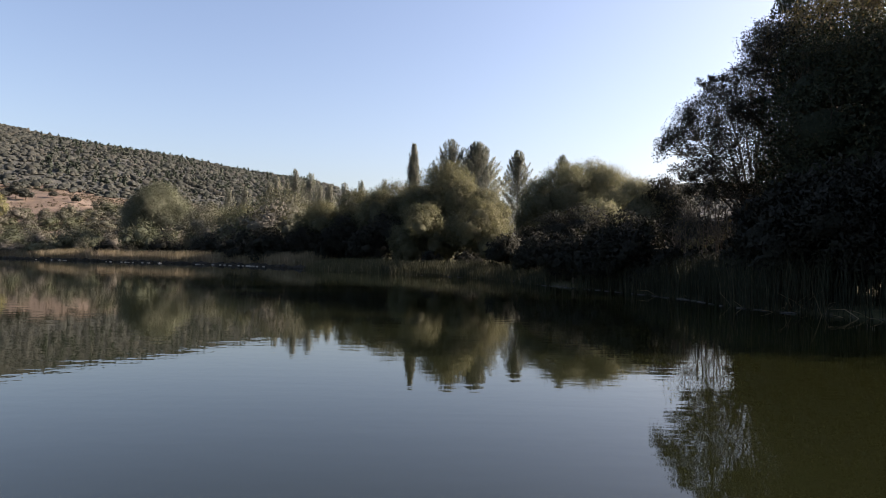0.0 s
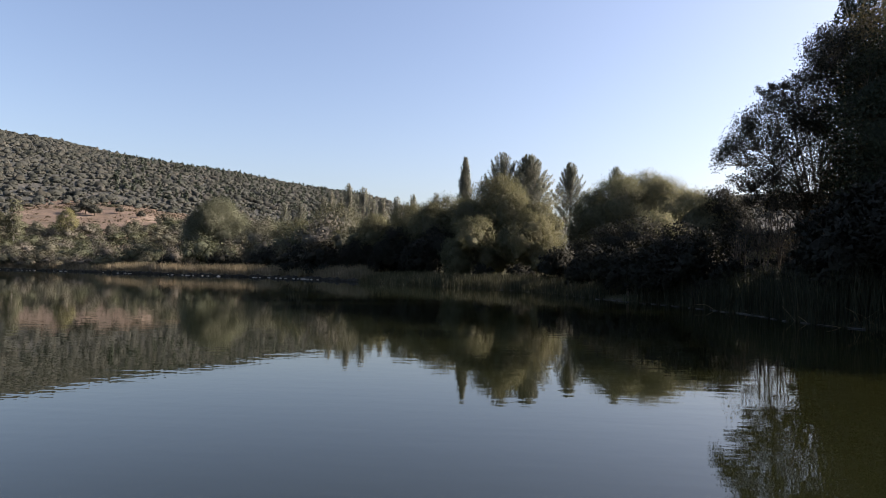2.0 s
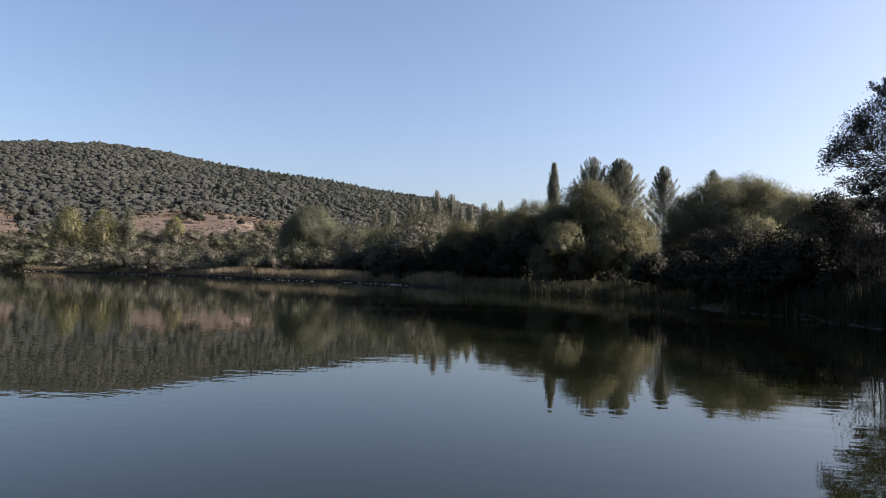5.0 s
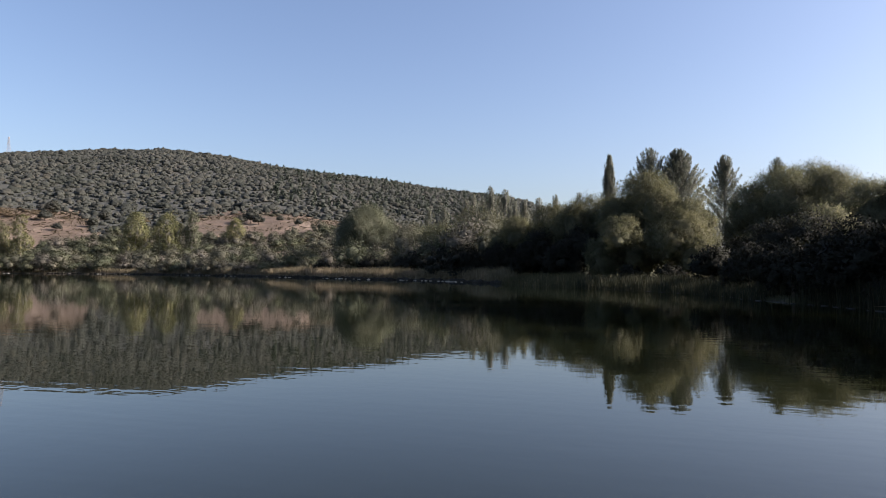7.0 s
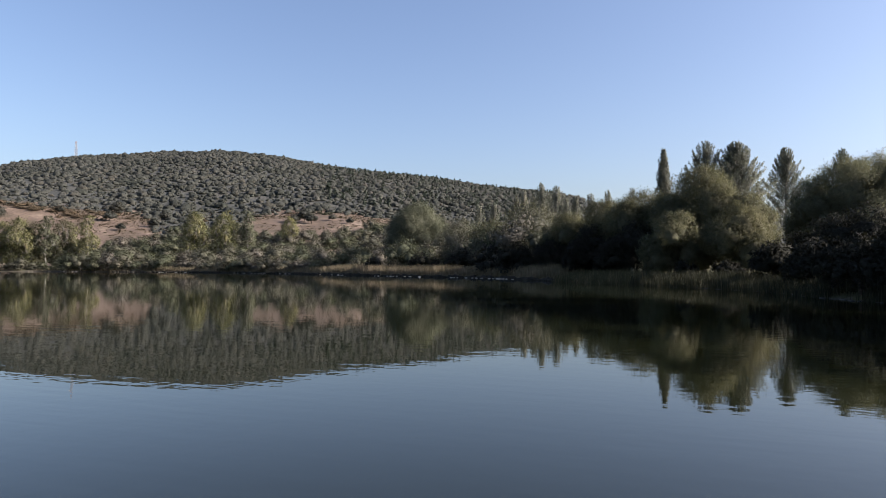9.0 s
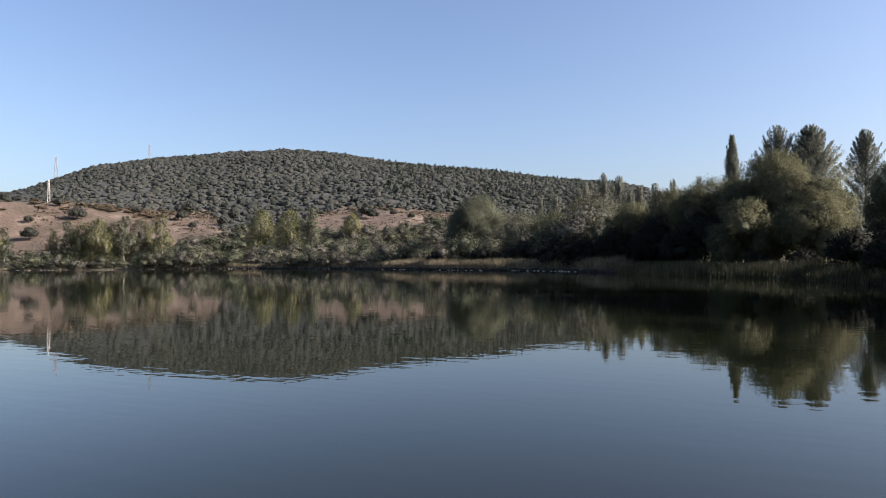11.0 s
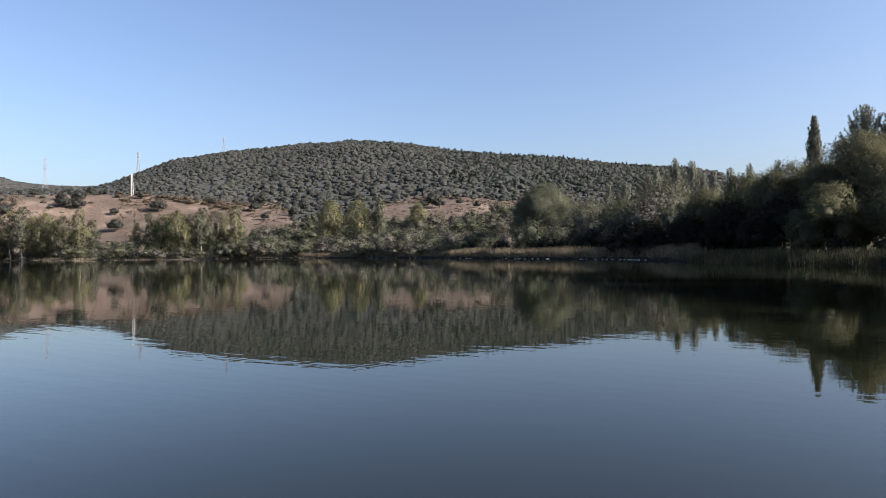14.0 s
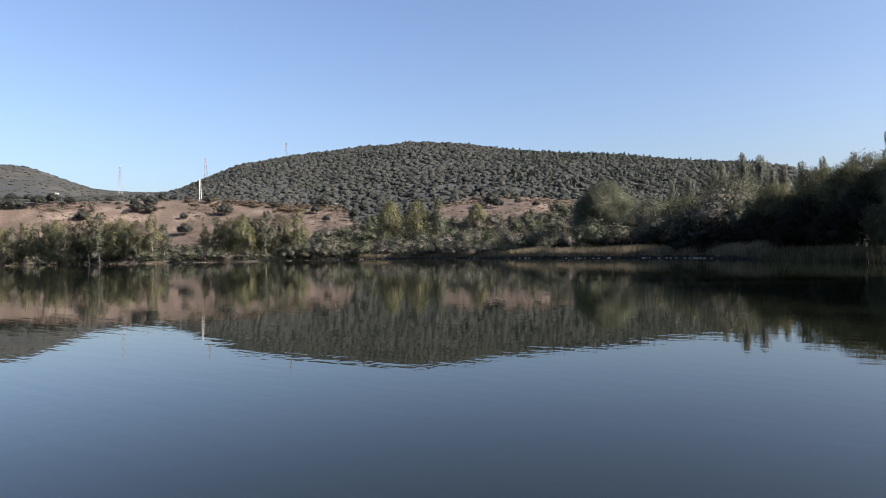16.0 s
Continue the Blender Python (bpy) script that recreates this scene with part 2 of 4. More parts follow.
def leaves(heap, rng, at, out, length, width, droop=0.0, face=None):
    """Folded leaf sprays at the given places, pointing more or less outwards. They take the light as the crown's rounded surface does."""
    n = len(at)
    way = out * 0.55 + unit(rng, n)
    way[:, 2] -= droop
    way /= np.linalg.norm(way, axis=1)[:, None]
    side = np.cross(way, unit(rng, n))
    side /= np.linalg.norm(side, axis=1)[:, None] + 1e-9
    up = np.cross(side, way)
    turn = np.where((up * (out if face is None else face)).sum(axis=1) < 0, -1.0, 1.0)[:, None]
    side, up = side * turn, up * turn
    ln = (length * rng.uniform(0.6, 1.35, n))[:, None]
    wd = (width * rng.uniform(0.7, 1.3, n))[:, None]
    mid = at + way * ln * 0.45
    v = np.stack([at, mid + side * wd * 0.5 - up * wd * 0.18, at + way * ln, mid - side * wd * 0.5 - up * wd * 0.18], 1).reshape(-1, 3)
    base = out if face is None else face
    soft = base / (np.linalg.norm(base, axis=1)[:, None] + 1e-9) * 0.78 + up * 0.42 + (0, 0, 0.28)
    soft /= np.linalg.norm(soft, axis=1)[:, None] + 1e-9
    if width >= 0.06:  # sprays seen from afar are single blades
        soft = base / (np.linalg.norm(base, axis=1)[:, None] + 1e-9) * 0.9 + up * 0.16 + (0, 0, 0.3)
        soft /= np.linalg.norm(soft, axis=1)[:, None] + 1e-9
        v = np.stack([at - side * wd * 0.5, at + side * wd * 0.5, at + way * ln], 1).reshape(-1, 3)
        heap.add(v, tris=np.arange(3 * n).reshape(n, 3), normals=np.repeat(soft, 3, axis=0))
    else:
        heap.add(v, np.arange(4 * n).reshape(n, 4), normals=np.repeat(soft, 4, axis=0))


def ico(level):
    bm = bmesh.new()
    bmesh.ops.create_icosphere(bm, subdivisions=level, radius=1.0)
    v = np.array([p.co[:] for p in bm.verts])
    f = np.array([[p.index for p in face.verts] for face in bm.faces])
    bm.free()
    return v, f


ICO1, ICO2 = ico(1), ico(2)


def lump(heap, rng, centre, radii, rough=0.18, shape=ICO2):
    v, f = shape
    k = unit(rng, 6) * rng.uniform(1.8, 5.5, (6, 1))
    bumps = 1 + rough * np.sin(v @ k.T + rng.uniform(0, 6, 6)).mean(axis=1) * 2
    heap.add(v * bumps[:, None] * np.asarray(radii) + centre, tris=f, normals=(lambda q: q / np.linalg.norm(q, axis=1)[:, None])(v + 0.5 * unit(rng, len(v))))


def mounds(heap, rng, lobes, shape=ICO2, shrink=0.88, rough=0.13):
    """The close inner foliage of a crown: uneven rounded masses, open where they run into each other."""
    cs, rs = np.array([l[0] for l in lobes], dtype=float), np.array([l[1] for l in lobes], dtype=float) * shrink
    v, f = shape
    for i, (c, r) in enumerate(zip(cs, rs)):
        swell, knob = unit(rng, 5) * rng.uniform(2.5, 4.5, (5, 1)), unit(rng, 9) * rng.uniform(7.0, 13.0, (9, 1))
        bumps = 1 + 2 * rough * np.sin(v @ swell.T + rng.uniform(0, 6, 5)).mean(axis=1) + 1.5 * rough * np.sin(v @ knob.T + rng.uniform(0, 6, 9)).mean(axis=1)
        p = c + v * r * bumps[:, None]
        mid = p[f].mean(axis=1)
        hidden = mid[:, 2] < 0.02
        for j in range(len(cs)):
            if j != i:
                hidden |= (((mid - cs[j]) / rs[j]) ** 2).sum(axis=1) < 0.72
        if hidden.all():
            continue
        used, back = np.unique(f[~hidden], return_inverse=True)
        n = v / r
        n = n / np.linalg.norm(n, axis=1)[:, None] + 0.28 * unit(rng, len(v)) + (0, 0, 0.15)
        n /= np.linalg.norm(n, axis=1)[:, None]
        heap.add(p[used], tris=back.reshape(-1, 3), normals=n[used])


def crown(heap, wood, rng, lobes, clumps, per, length, width, spread=0.2, core=0.62, droop=0.0, twig=0.03):
    """Leaf clumps over rounded lobes (centre, radii). Twigs run from each lobe's heart to its clumps."""
    if core > 0:
        mounds(heap, rng, lobes, ICO2, core * 0.72, 0.22)
    cs, rs = np.array([l[0] for l in lobes], dtype=float), np.array([l[1] for l in lobes], dtype=float)
    for i, (c, r) in enumerate(zip(cs, rs)):
        size = (r[0] * r[1] * r[2]) ** (1 / 3)
        n = max(6, int(clumps * size * size))
        d = unit(rng, n)
        d[:, 2] = np.where(d[:, 2] < -0.55, -d[:, 2], d[:, 2])
        spots = c + d * r * rng.uniform(0.76, 1.02, (n, 1))
        inside = np.zeros(n, dtype=bool)
        for j in range(len(cs)):
            if j != i:
                inside |= (((spots - cs[j]) / rs[j]) ** 2).sum(axis=1) < 0.55
        spots, d = spots[~inside], d[~inside]
        if not len(spots):
            continue
        m = len(spots)
        own = rng.uniform(0.55, 1.3, m) * size * spread
        pick = np.repeat(np.arange(m), per)
        off = np.clip(rng.normal(size=(m * per, 3)), -1.7, 1.7) * own[pick][:, None] * 0.62
        at = spots[pick] + off
        leaves(heap, rng, at, d[pick] * 0.7 + off / (own[pick][:, None] + 1e-6) * 0.4, length, width, droop)
        if core > 0:
            k = max(24, int(30 * size * size / (length * length * 8)))
            inner = unit(rng, k)
            at = c + inner * r * rng.uniform(0.55, 0.86, (k, 1))
            clear = at[:, 2] > 0.05
            for j in range(len(cs)):
                if j != i:
                    clear &= (((at - cs[j]) / rs[j]) ** 2).sum(axis=1) > 0.45
            if clear.any():
                leaves(heap, rng, at[clear], inner[clear], length * 1.3, width * 1.7)
        if wood is not None and twig > 0:
            heart = c - np.array((0, 0, r[2] * 0.45))
            for s in spots[:: max(1, m // 26)]:
                bend = (heart + s) / 2 + rng.normal(size=3) * 0.08 * size
                tube(wood, [heart, bend, s], [twig, twig * 0.6, twig * 0.2], 4)


def limbs(wood, rng, base, lobes, trunk_h, radius, stems=1, fork=0.5):
    """A tapered trunk (or several stems) with a limb bending out to each lobe."""
    for s in range(stems):
        foot = np.array(base) + (rng.normal(size=3) * (0.5, 0.5, 0) * radius * 3 if stems > 1 else 0)
        foot[2] = base[2] - 0.25
        top = np.array(base) + (rng.normal() * trunk_h * 0.08, rng.normal() * trunk_h * 0.08, trunk_h)
        mid = (foot + top) / 2 + rng.normal(size=3) * trunk_h * 0.03
        tube(wood, [foot, foot * 0.8 + mid * 0.2, mid, top], [radius * 1.35, radius, radius * 0.8, radius * 0.5], 6)
        for c, r in lobes[s::stems]:
            c = np.array(c) - (0, 0, r[2] * 0.4)
            t = rng.uniform(fork, 0.95)
            a = foot * (1 - t) + top * t if c[2] > top[2] * fork else foot * 0.6 + top * 0.4
            b = a * 0.5 + c * 0.5 + np.array((0, 0, 0.12 * np.linalg.norm(c - a)))
            tube(wood, [a, a * 0.55 + b * 0.45, b, c], [radius * 0.5, radius * 0.4, radius * 0.3, radius * 0.15], 4)


def plant(name, label, category, group, lobes, leaf_mat, seed, trunk_h, radius, clumps=10, per=22, length=0.3, width=0.14,
          spread=0.22, core=0.62, droop=0.0, stems=1, bark=None, twig=0.03, at=(0, 0, 0)):
    """A tree or shrub: an Empty at its foot, a trunk with limbs, and a crown of leaves."""
    rng = np.random.default_rng(seed)
    root = tagged(new(name), label=label, category=category, group=group)
    wood, green = Heap(), Heap()
    limbs(wood, rng, (0, 0, 0), lobes, trunk_h, radius, stems)
    crown(green, wood, rng, lobes, clumps, per, length, width, spread, core, droop, twig=twig)
    part("trunk", wood.mesh("trunk", [bark or BARK], True), root)
    part("crown", green.mesh("crown", [leaf_mat]), root)
    root.location = at
    return root


def poplar(name, label, group, h, w, mat, seed, start=0.1, branches=60, per=60, length=0.4, width=0.2, steep=0.5, lean=0.0, at=(0, 0, 0), full=0.42, puff=0.1):
    """An upright poplar: a straight trunk, branches sweeping up to a tapered outline, leaves in tongues along them."""
    rng = np.random.default_rng(seed)
    root = tagged(new(name), label=label, category="tree", group=group)
    wood, green = Heap(), Heap()
    tip = np.array((lean * h, 0, h))
    tube(wood, [(0, 0, -0.3), tip * 0.3 * (0.4, 1, 1), tip * 0.7 * (0.8, 1, 1), tip * 0.97], [h * 0.014, h * 0.011, h * 0.006, 0.02], 7)
    for i in range(branches):
        u = start + (0.96 - 0.16 * steep - start) * ((i + rng.random()) / branches) ** 0.85
        rise = min(1.0, (u - start) / (full - start + 1e-6))
        v = u + 0.16 * steep + 0.03
        reach = w * 0.5 * (0.5 + 0.5 * rise) * (1 - max(0.0, v - full) / (1 - full)) ** 0.7 * rng.uniform(0.6, 1.15) + 0.12
        a = i * 2.4 + rng.uniform(-0.5, 0.5)
        foot = np.array((lean * h * u, 0, u * h))
        end = foot + np.array((reach * math.cos(a), reach * math.sin(a), (v - u) * h))
        bend = foot * 0.5 + end * 0.5 + np.array((math.cos(a), math.sin(a), -0.6)) * reach * 0.16
        tube(wood, [foot, bend, end], [0.06, 0.035, 0.01], 3)
        t = rng.uniform(0.15, 1.08, per)[:, None]
        line = (1 - t) ** 2 * foot + 2 * t * (1 - t) * bend + t ** 2 * end
        fat = puff * (h * 0.05 + reach * 0.75) * (1.3 - 1.05 * t)
        spots = line + rng.normal(size=(per, 3)) * fat
        away = spots - (lean * h * u, 0, 0)
        away[:, 2] = np.linalg.norm(away[:, :2], axis=1) * 0.35
        away = away / (np.linalg.norm(away, axis=1)[:, None] + 1e-6) + (spots - line) / (fat + 1e-6) * 0.3
        leaves(green, rng, spots, np.tile((end - foot) / np.linalg.norm(end - foot), (per, 1)), length, width, face=away)
    t = rng.uniform(0.9, 1.0, (per, 1))
    leaves(green, rng, tip * t + rng.normal(size=(per, 3)) * 0.12 * (1 + (1 - t) * 20) * w * 0.12, np.tile((0, 0, 1.0), (per, 1)), length, width)
    part("trunk", wood.mesh("trunk", [PALE_BARK], True), root)
    part("crown", green.mesh("crown", [mat]), root)
    root.location = at
    return root


def polar(az, d, z=0.0):
    return Vector((d * math.sin(radians(az)), d * math.cos(radians(az)), z))


# ---- the lake's outline and the land ----
SHORE = [(4, -1.2), (9, 1.5), (13.5, 8), (15.5, 15), (13.2, 20.5), (11.3, 24), (11.2, 28), (10.4, 32.5), (9.2, 37), (7.0, 42.5), (5.2, 51), (1.2, 58.5), (-4, 64.5), (-11, 74),
         (-18, 84), (-30, 98), (-46, 107), (-66, 119), (-87, 131), (-114, 140), (-136, 142), (-160, 134), (-184, 124), (-233, 122), (-268, 118), (-340, 116),
         (-420, 70), (-430, -30), (-260, -70), (-90, -36), (-20, -8), (-4, -2)]


def smooth_loop(points, per=4):
    p = np.array(points, dtype=float)
    a, b, c, d = (np.roll(p, k, axis=0) for k in (1, 0, -1, -2))
    t = np.linspace(0, 1, per, endpoint=False)[None, :, None]
    a, b, c, d = (q[:, None] for q in (a, b, c, d))
    return (0.5 * (2 * b + (c - a) * t + (2 * a - 5 * b + 4 * c - d) * t ** 2 + (3 * b - a - 3 * c + d) * t ** 3)).reshape(-1, 2)


LOOP = smooth_loop(SHORE)


def shore_gap(x, y):
    """Metres from the waterline, positive on land."""
    p = np.stack([np.ravel(x), np.ravel(y)], 1)
    best, odd = np.full(len(p), 1e9), np.zeros(len(p), dtype=bool)
    for a, b in zip(LOOP, np.roll(LOOP, -1, axis=0)):
        e = b - a
        t = np.clip(((p - a) @ e) / (e @ e), 0, 1)
        best = np.minimum(best, np.hypot(*(p - a - t[:, None] * e).T))
        cross = (a[1] > p[:, 1]) != (b[1] > p[:, 1])
        if abs(e[1]) > 1e-9:
            odd ^= cross & (p[:, 0] < a[0] + (p[:, 1] - a[1]) * e[0] / e[1])
    return np.where(odd, -best, best).reshape(np.shape(x))


def ease(t):
    t = np.clip(t, 0, 1)
    return t * t * (3 - 2 * t)


def wobble(x, y, size, seed):
    r = np.random.default_rng(seed)
    out = 0
    for _ in range(7):
        k, ph = r.normal(size=2) / size, r.uniform(0, 6.3)
        out = out + np.sin(k[0] * x + k[1] * y + ph)
    return out / 3.5


FIELD_R, CREST_R, FAR_R = 430.0, 860.0, 2000.0


def spur(az):
    """A tongue of the woods that comes down through the field: 1 on it, 0 beside it."""
    return ease((az + 45.2) / 1.6) * ease((-36.6 - az) / 1.6)


def field_rise(az):
    return np.interp(az, [-180, -85, -70, -62, -57, -50, -44, -36, -30, -24, -14, 0, 40, 180], [0.3, 3.6, 4.05, 4.5, 4.6, 4.4, 4.2, 4.4, 4.5, 4.0, 2.8, 1.5, 1.2, 0.3])


def crest_rise(az):
    return np.interp(az, [-180, -80, -62, -58.9, -56.8, -53.4, -49.8, -43.2, -38.7, -34.6, -28.4, -22.5, -17.5, -12, -3, 5, 13, 19, 28, 45, 180],
                     [0.5, 3.6, 4.65, 4.75, 5.5, 7.12, 8.02, 8.87, 9.17, 8.82, 8.12, 7.6, 6.9, 6.2, 4.6, 3.8, 4.6, 6.2, 6.0, 3.0, 0.5])


def far_rise(az):
    return 2.0 + 2.9 * ease((-52 - az) / 6) + 1.65 * ease((-62.5 - az) / 6.5) * ease((az + 84) / 10)


def ground_z(x, y, gap=None):
    x, y = np.asarray(x, dtype=float), np.asarray(y, dtype=float)
    gap = shore_gap(x, y) if gap is None else gap
    r, az = np.hypot(x, y), np.degrees(np.arctan2(x, y))
    bank = np.where(gap > 0, 0.38 * (1 - np.exp(-gap / 1.2)) + 0.02 * np.clip(gap, 0, 60) ** 0.8 + 0.12 * wobble(x, y, 6.0, 3) * ease(gap / 6), np.maximum(-1.3, gap * 0.22 - 0.03))
    foot = np.clip(r - gap + 25, 60, 330)
    lift_f = np.tan(np.radians(field_rise(az))) * FIELD_R
    z_c = np.tan(np.radians(crest_rise(az))) * CREST_R
    z_f = np.tan(np.radians(far_rise(az))) * FAR_R
    rise = lift_f * ease((r - foot) / (FIELD_R - foot) * 0.75) / ease(0.75)
    t = np.clip((r - FIELD_R) / (CREST_R - FIELD_R), 0, 1)
    rise = np.where(r > FIELD_R, lift_f + (z_c - lift_f) * (0.62 * t + 0.38 * np.sin(t * np.pi / 2)), rise)
    t = np.clip((r - CREST_R) / (FAR_R - CREST_R), 0, 1)
    rise = np.where(r > CREST_R, z_c + (z_f - z_c) * ease(t), rise)
    rise = np.where(r > FAR_R, z_f * (1 - ease((r - FAR_R) / 1500)), rise)
    rise = rise + 2.2 * wobble(x, y, 45.0, 5) * ease((r - 300) / 200) * ease((4000 - r) / 1500)
    return np.where(gap > 0, bank + np.maximum(rise, 0) * ease(gap / 40), bank)


def spot(az, d, sink=0.0):
    p = polar(az, d)
    p.z = float(ground_z(np.array([p.x]), np.array([p.y]))[0]) - sink
    return p


def build_ground():
    az = np.radians(np.concatenate([np.arange(-180, -84, 3.0), np.arange(-84, 44, 0.7), np.arange(44, 180, 3.0)]))
    rr = np.concatenate([[0.01], np.arange(0.8, 20, 0.8), np.geomspace(20, 170, 120)[:-1], np.geomspace(170, 4600, 100)])
    a, r = np.meshgrid(az, rr, indexing="ij")
    x, y = r * np.sin(a), r * np.cos(a)
    gap = shore_gap(x, y)
    z = ground_z(x, y, gap)
    n, k = a.shape
    i = np.arange(n)[:, None] * k + np.arange(k - 1)[None]
    j = ((np.arange(n) + 1) % n)[:, None] * k + np.arange(k - 1)[None]
    quads = np.stack([i, i + 1, j + 1, j], -1).reshape(-1, 4)
    cx, cy, g = (q[:, :-1].ravel() for q in (x, y, gap))
    rad = np.hypot(cx, cy)
    deg = np.degrees(np.arctan2(cx, cy))
    kind = np.zeros(len(cx), dtype=int)
    ragged = deg + 3 * wobble(cx, cy, 15, 31) + wobble(cx, cy, 5, 32)
    kind[(rad > 190) & (g > 28 + 10 * wobble(cx, cy, 20, 8)) & (ragged < -20)] = 1
    kind[(rad > FIELD_R - 85 * spur(deg) + 14 * wobble(cx, cy, 30, 9)) | ((ragged > -24) & (rad > 260 + 20 * wobble(cx, cy, 25, 33)))] = 2
    kind[rad > 1300] = 3
    kind[g < -0.3] = 4
    me = mesh("ground", np.stack([x, y, z], -1).reshape(-1, 3), [quads], [BANK, FIELD, SCRUB, HEATH, BED], True, kind)
    tagged(new("ground", me), label="lake bank, reddish dry field and scrubby hillside", category="ground", kind="structure")


build_ground()
v = np.array([(-470, -95, 0), (45, -95, 0), (45, 190, 0), (-470, 190, 0)])
tagged(new("water", mesh("water", v, [np.array([[0, 1, 2, 3]])], [WATER])), label="calm greenish lake water with faint ripples", category="water", kind="structure")


# ---- hill woods ----
def hill_woods():
    """Holm oaks crowding over the hillside: broad, knobbly crowns that touch each other, ruffled at their edges."""
    rng = np.random.default_rng(11)
    protos = []
    for k in range(12):
        h = Heap()
        knobs = [((0, 0, 0.1), (0.8, 0.8, 0.72))]
        for i in range(2):
            a = 3.1416 * i + rng.uniform(-0.5, 0.5)
            q = rng.uniform(0.34, 0.56)
            knobs.append(((q * math.cos(a), q * math.sin(a), rng.uniform(0.15, 0.45)), (rng.uniform(0.34, 0.5),) * 2 + (rng.uniform(0.3, 0.42),)))
        mounds(h, rng, knobs[:1], ICO2, 0.92, 0.3)
        mounds(h, rng, knobs[1:], ICO1, 0.9, 0.2)
        d = unit(rng, 36)
        d[:, 2] = np.abs(d[:, 2]) - 0.2
        leaves(h, rng, d * rng.uniform(0.72, 1.0, (36, 1)) * (0.9, 0.9, 0.85), d, 0.28, 0.22)
        n = np.concatenate(h.soft) + (0, 0, 0.5)
        protos.append((np.concatenate(h.v), np.concatenate(h.f3), n / np.linalg.norm(n, axis=1)[:, None]))
    heap = Heap()
    step = 7.2
    gx, gy = np.meshgrid(np.arange(-930, 470, step), np.arange(140, 935, step))
    gx = gx + step * 0.5 * (np.arange(gx.shape[0])[:, None] % 2)
    x, y = ((g + rng.uniform(-0.42, 0.42, g.shape) * step).ravel() for g in (gx, gy))
    r, az = np.hypot(x, y), np.degrees(np.arctan2(x, y))
    edge = FIELD_R - 85 * spur(az) + 14 * wobble(x, y, 30, 9) - 4
    edge = np.where((az > -24) & (az < -2), 300, edge)
    keep = (r > edge) & (r < 905) & (((az > -74) & (az < -9)) | ((az > 14.5) & (az < 28)))
    keep &= (rng.random(len(x)) < np.where(az < -57.5, 0.55, 1.0)) & ((az < 0) | (r > 560))
    keep &= wobble(x, y, 26, 61) + 0.5 * wobble(x, y, 9, 62) > -1.6
    x, y, r, az = x[keep], y[keep], r[keep], az[keep]
    z = ground_z(x, y)
    for i in range(len(x)):
        v, t, n = protos[i % 12]
        s = rng.choice((2.0, 2.5, 3.0, 3.6, 4.4)) * rng.uniform(0.85, 1.12) * float(np.interp(az[i], [-57.5, -49], [0.55, 0.95])) * (0.85 if r[i] < 430 else 1.0)
        a = rng.uniform(0, 6.3)
        rot = np.array([[math.cos(a), -math.sin(a), 0], [math.sin(a), math.cos(a), 0], [0, 0, rng.uniform(0.75, 1.15)]])
        heap.add((v @ rot.T) * s + (x[i], y[i], z[i] - s * 0.04), None, t, n @ rot.T)
    # young growth filling the gaps
    count = 7000
    r, az = np.sqrt(rng.uniform(345.0 ** 2, 890.0 ** 2, count)), rng.uniform(-57, -9, count)
    x, y = r * np.sin(np.radians(az)), r * np.cos(np.radians(az))
    keep = r > FIELD_R - 85 * spur(az) + 14 * wobble(x, y, 30, 9) - 2
    x, y = x[keep], y[keep]
    z = ground_z(x, y)
    for i in range(len(x)):
        s = rng.uniform(0.9, 1.9)
        lump(heap, rng, (x[i], y[i], z[i] + s * 0.05), (s, s, s * rng.uniform(0.7, 1.0)), 0.3, ICO1)
        d = unit(rng, 8)
        d[:, 2] = np.abs(d[:, 2])
        leaves(heap, rng, d * s * 0.85 + (x[i], y[i], z[i] + s * 0.05), d, s * 0.5, s * 0.4)
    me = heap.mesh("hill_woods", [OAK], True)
    tagged(new("hill_woods", me), label="dense holm oak woods covering the hill, leaf colour greyed for haze", category="woods", kind="stuff")


hill_woods()


def far_woods():
    """Dark scrub dotted over the distant hill."""
    rng = np.random.default_rng(12)
    heap = Heap()
    r, az = rng.uniform(1250, 2050, 1500), rng.uniform(-84, -56, 1500)
    x, y = r * np.sin(np.radians(az)), r * np.cos(np.radians(az))
    z = ground_z(x, y)
    for i in range(len(x)):
        s = rng.uniform(1.5, 3.2)
        lump(heap, rng, (x[i], y[i], z[i]), (s * 1.6, s * 1.6, s * 0.5), 0.25, ICO1)
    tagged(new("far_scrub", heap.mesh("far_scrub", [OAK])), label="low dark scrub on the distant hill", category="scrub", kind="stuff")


far_woods()


def rock_scars():
    """Bare pale rock breaking through the heath of the distant hill."""
    rng = np.random.default_rng(14)
    for az, el, w in ((-66.5, 4.75, 13), (-64.5, 4.62, 9), (-63.4, 4.66, 10)):
        a = radians(az)
        r = np.arange(1300, 2000, 4.0)
        rise = np.degrees(np.arctan((ground_z(r * math.sin(a), r * math.cos(a)) - EYE) / r))
        d = float(r[np.argmax(rise >= el)]) if (rise >= el).any() else 1900.0
        root = tagged(new("rock_outcrop"), label="pale bare rock outcrop on the distant hill", category="rock", group="rock outcrops")
        root.location = spot(az, d)
        for k in range(3):
            hp = Heap()
            lump(hp, rng, (rng.uniform(-0.6, 0.6) * w, rng.uniform(-0.4, 0.4) * w, 0), (w * rng.uniform(0.3, 0.6), w * 0.4, rng.uniform(1.2, 2.2)), 0.35)
            part("rock", hp.mesh("rock", [CONCRETE], True), root)


rock_scars()


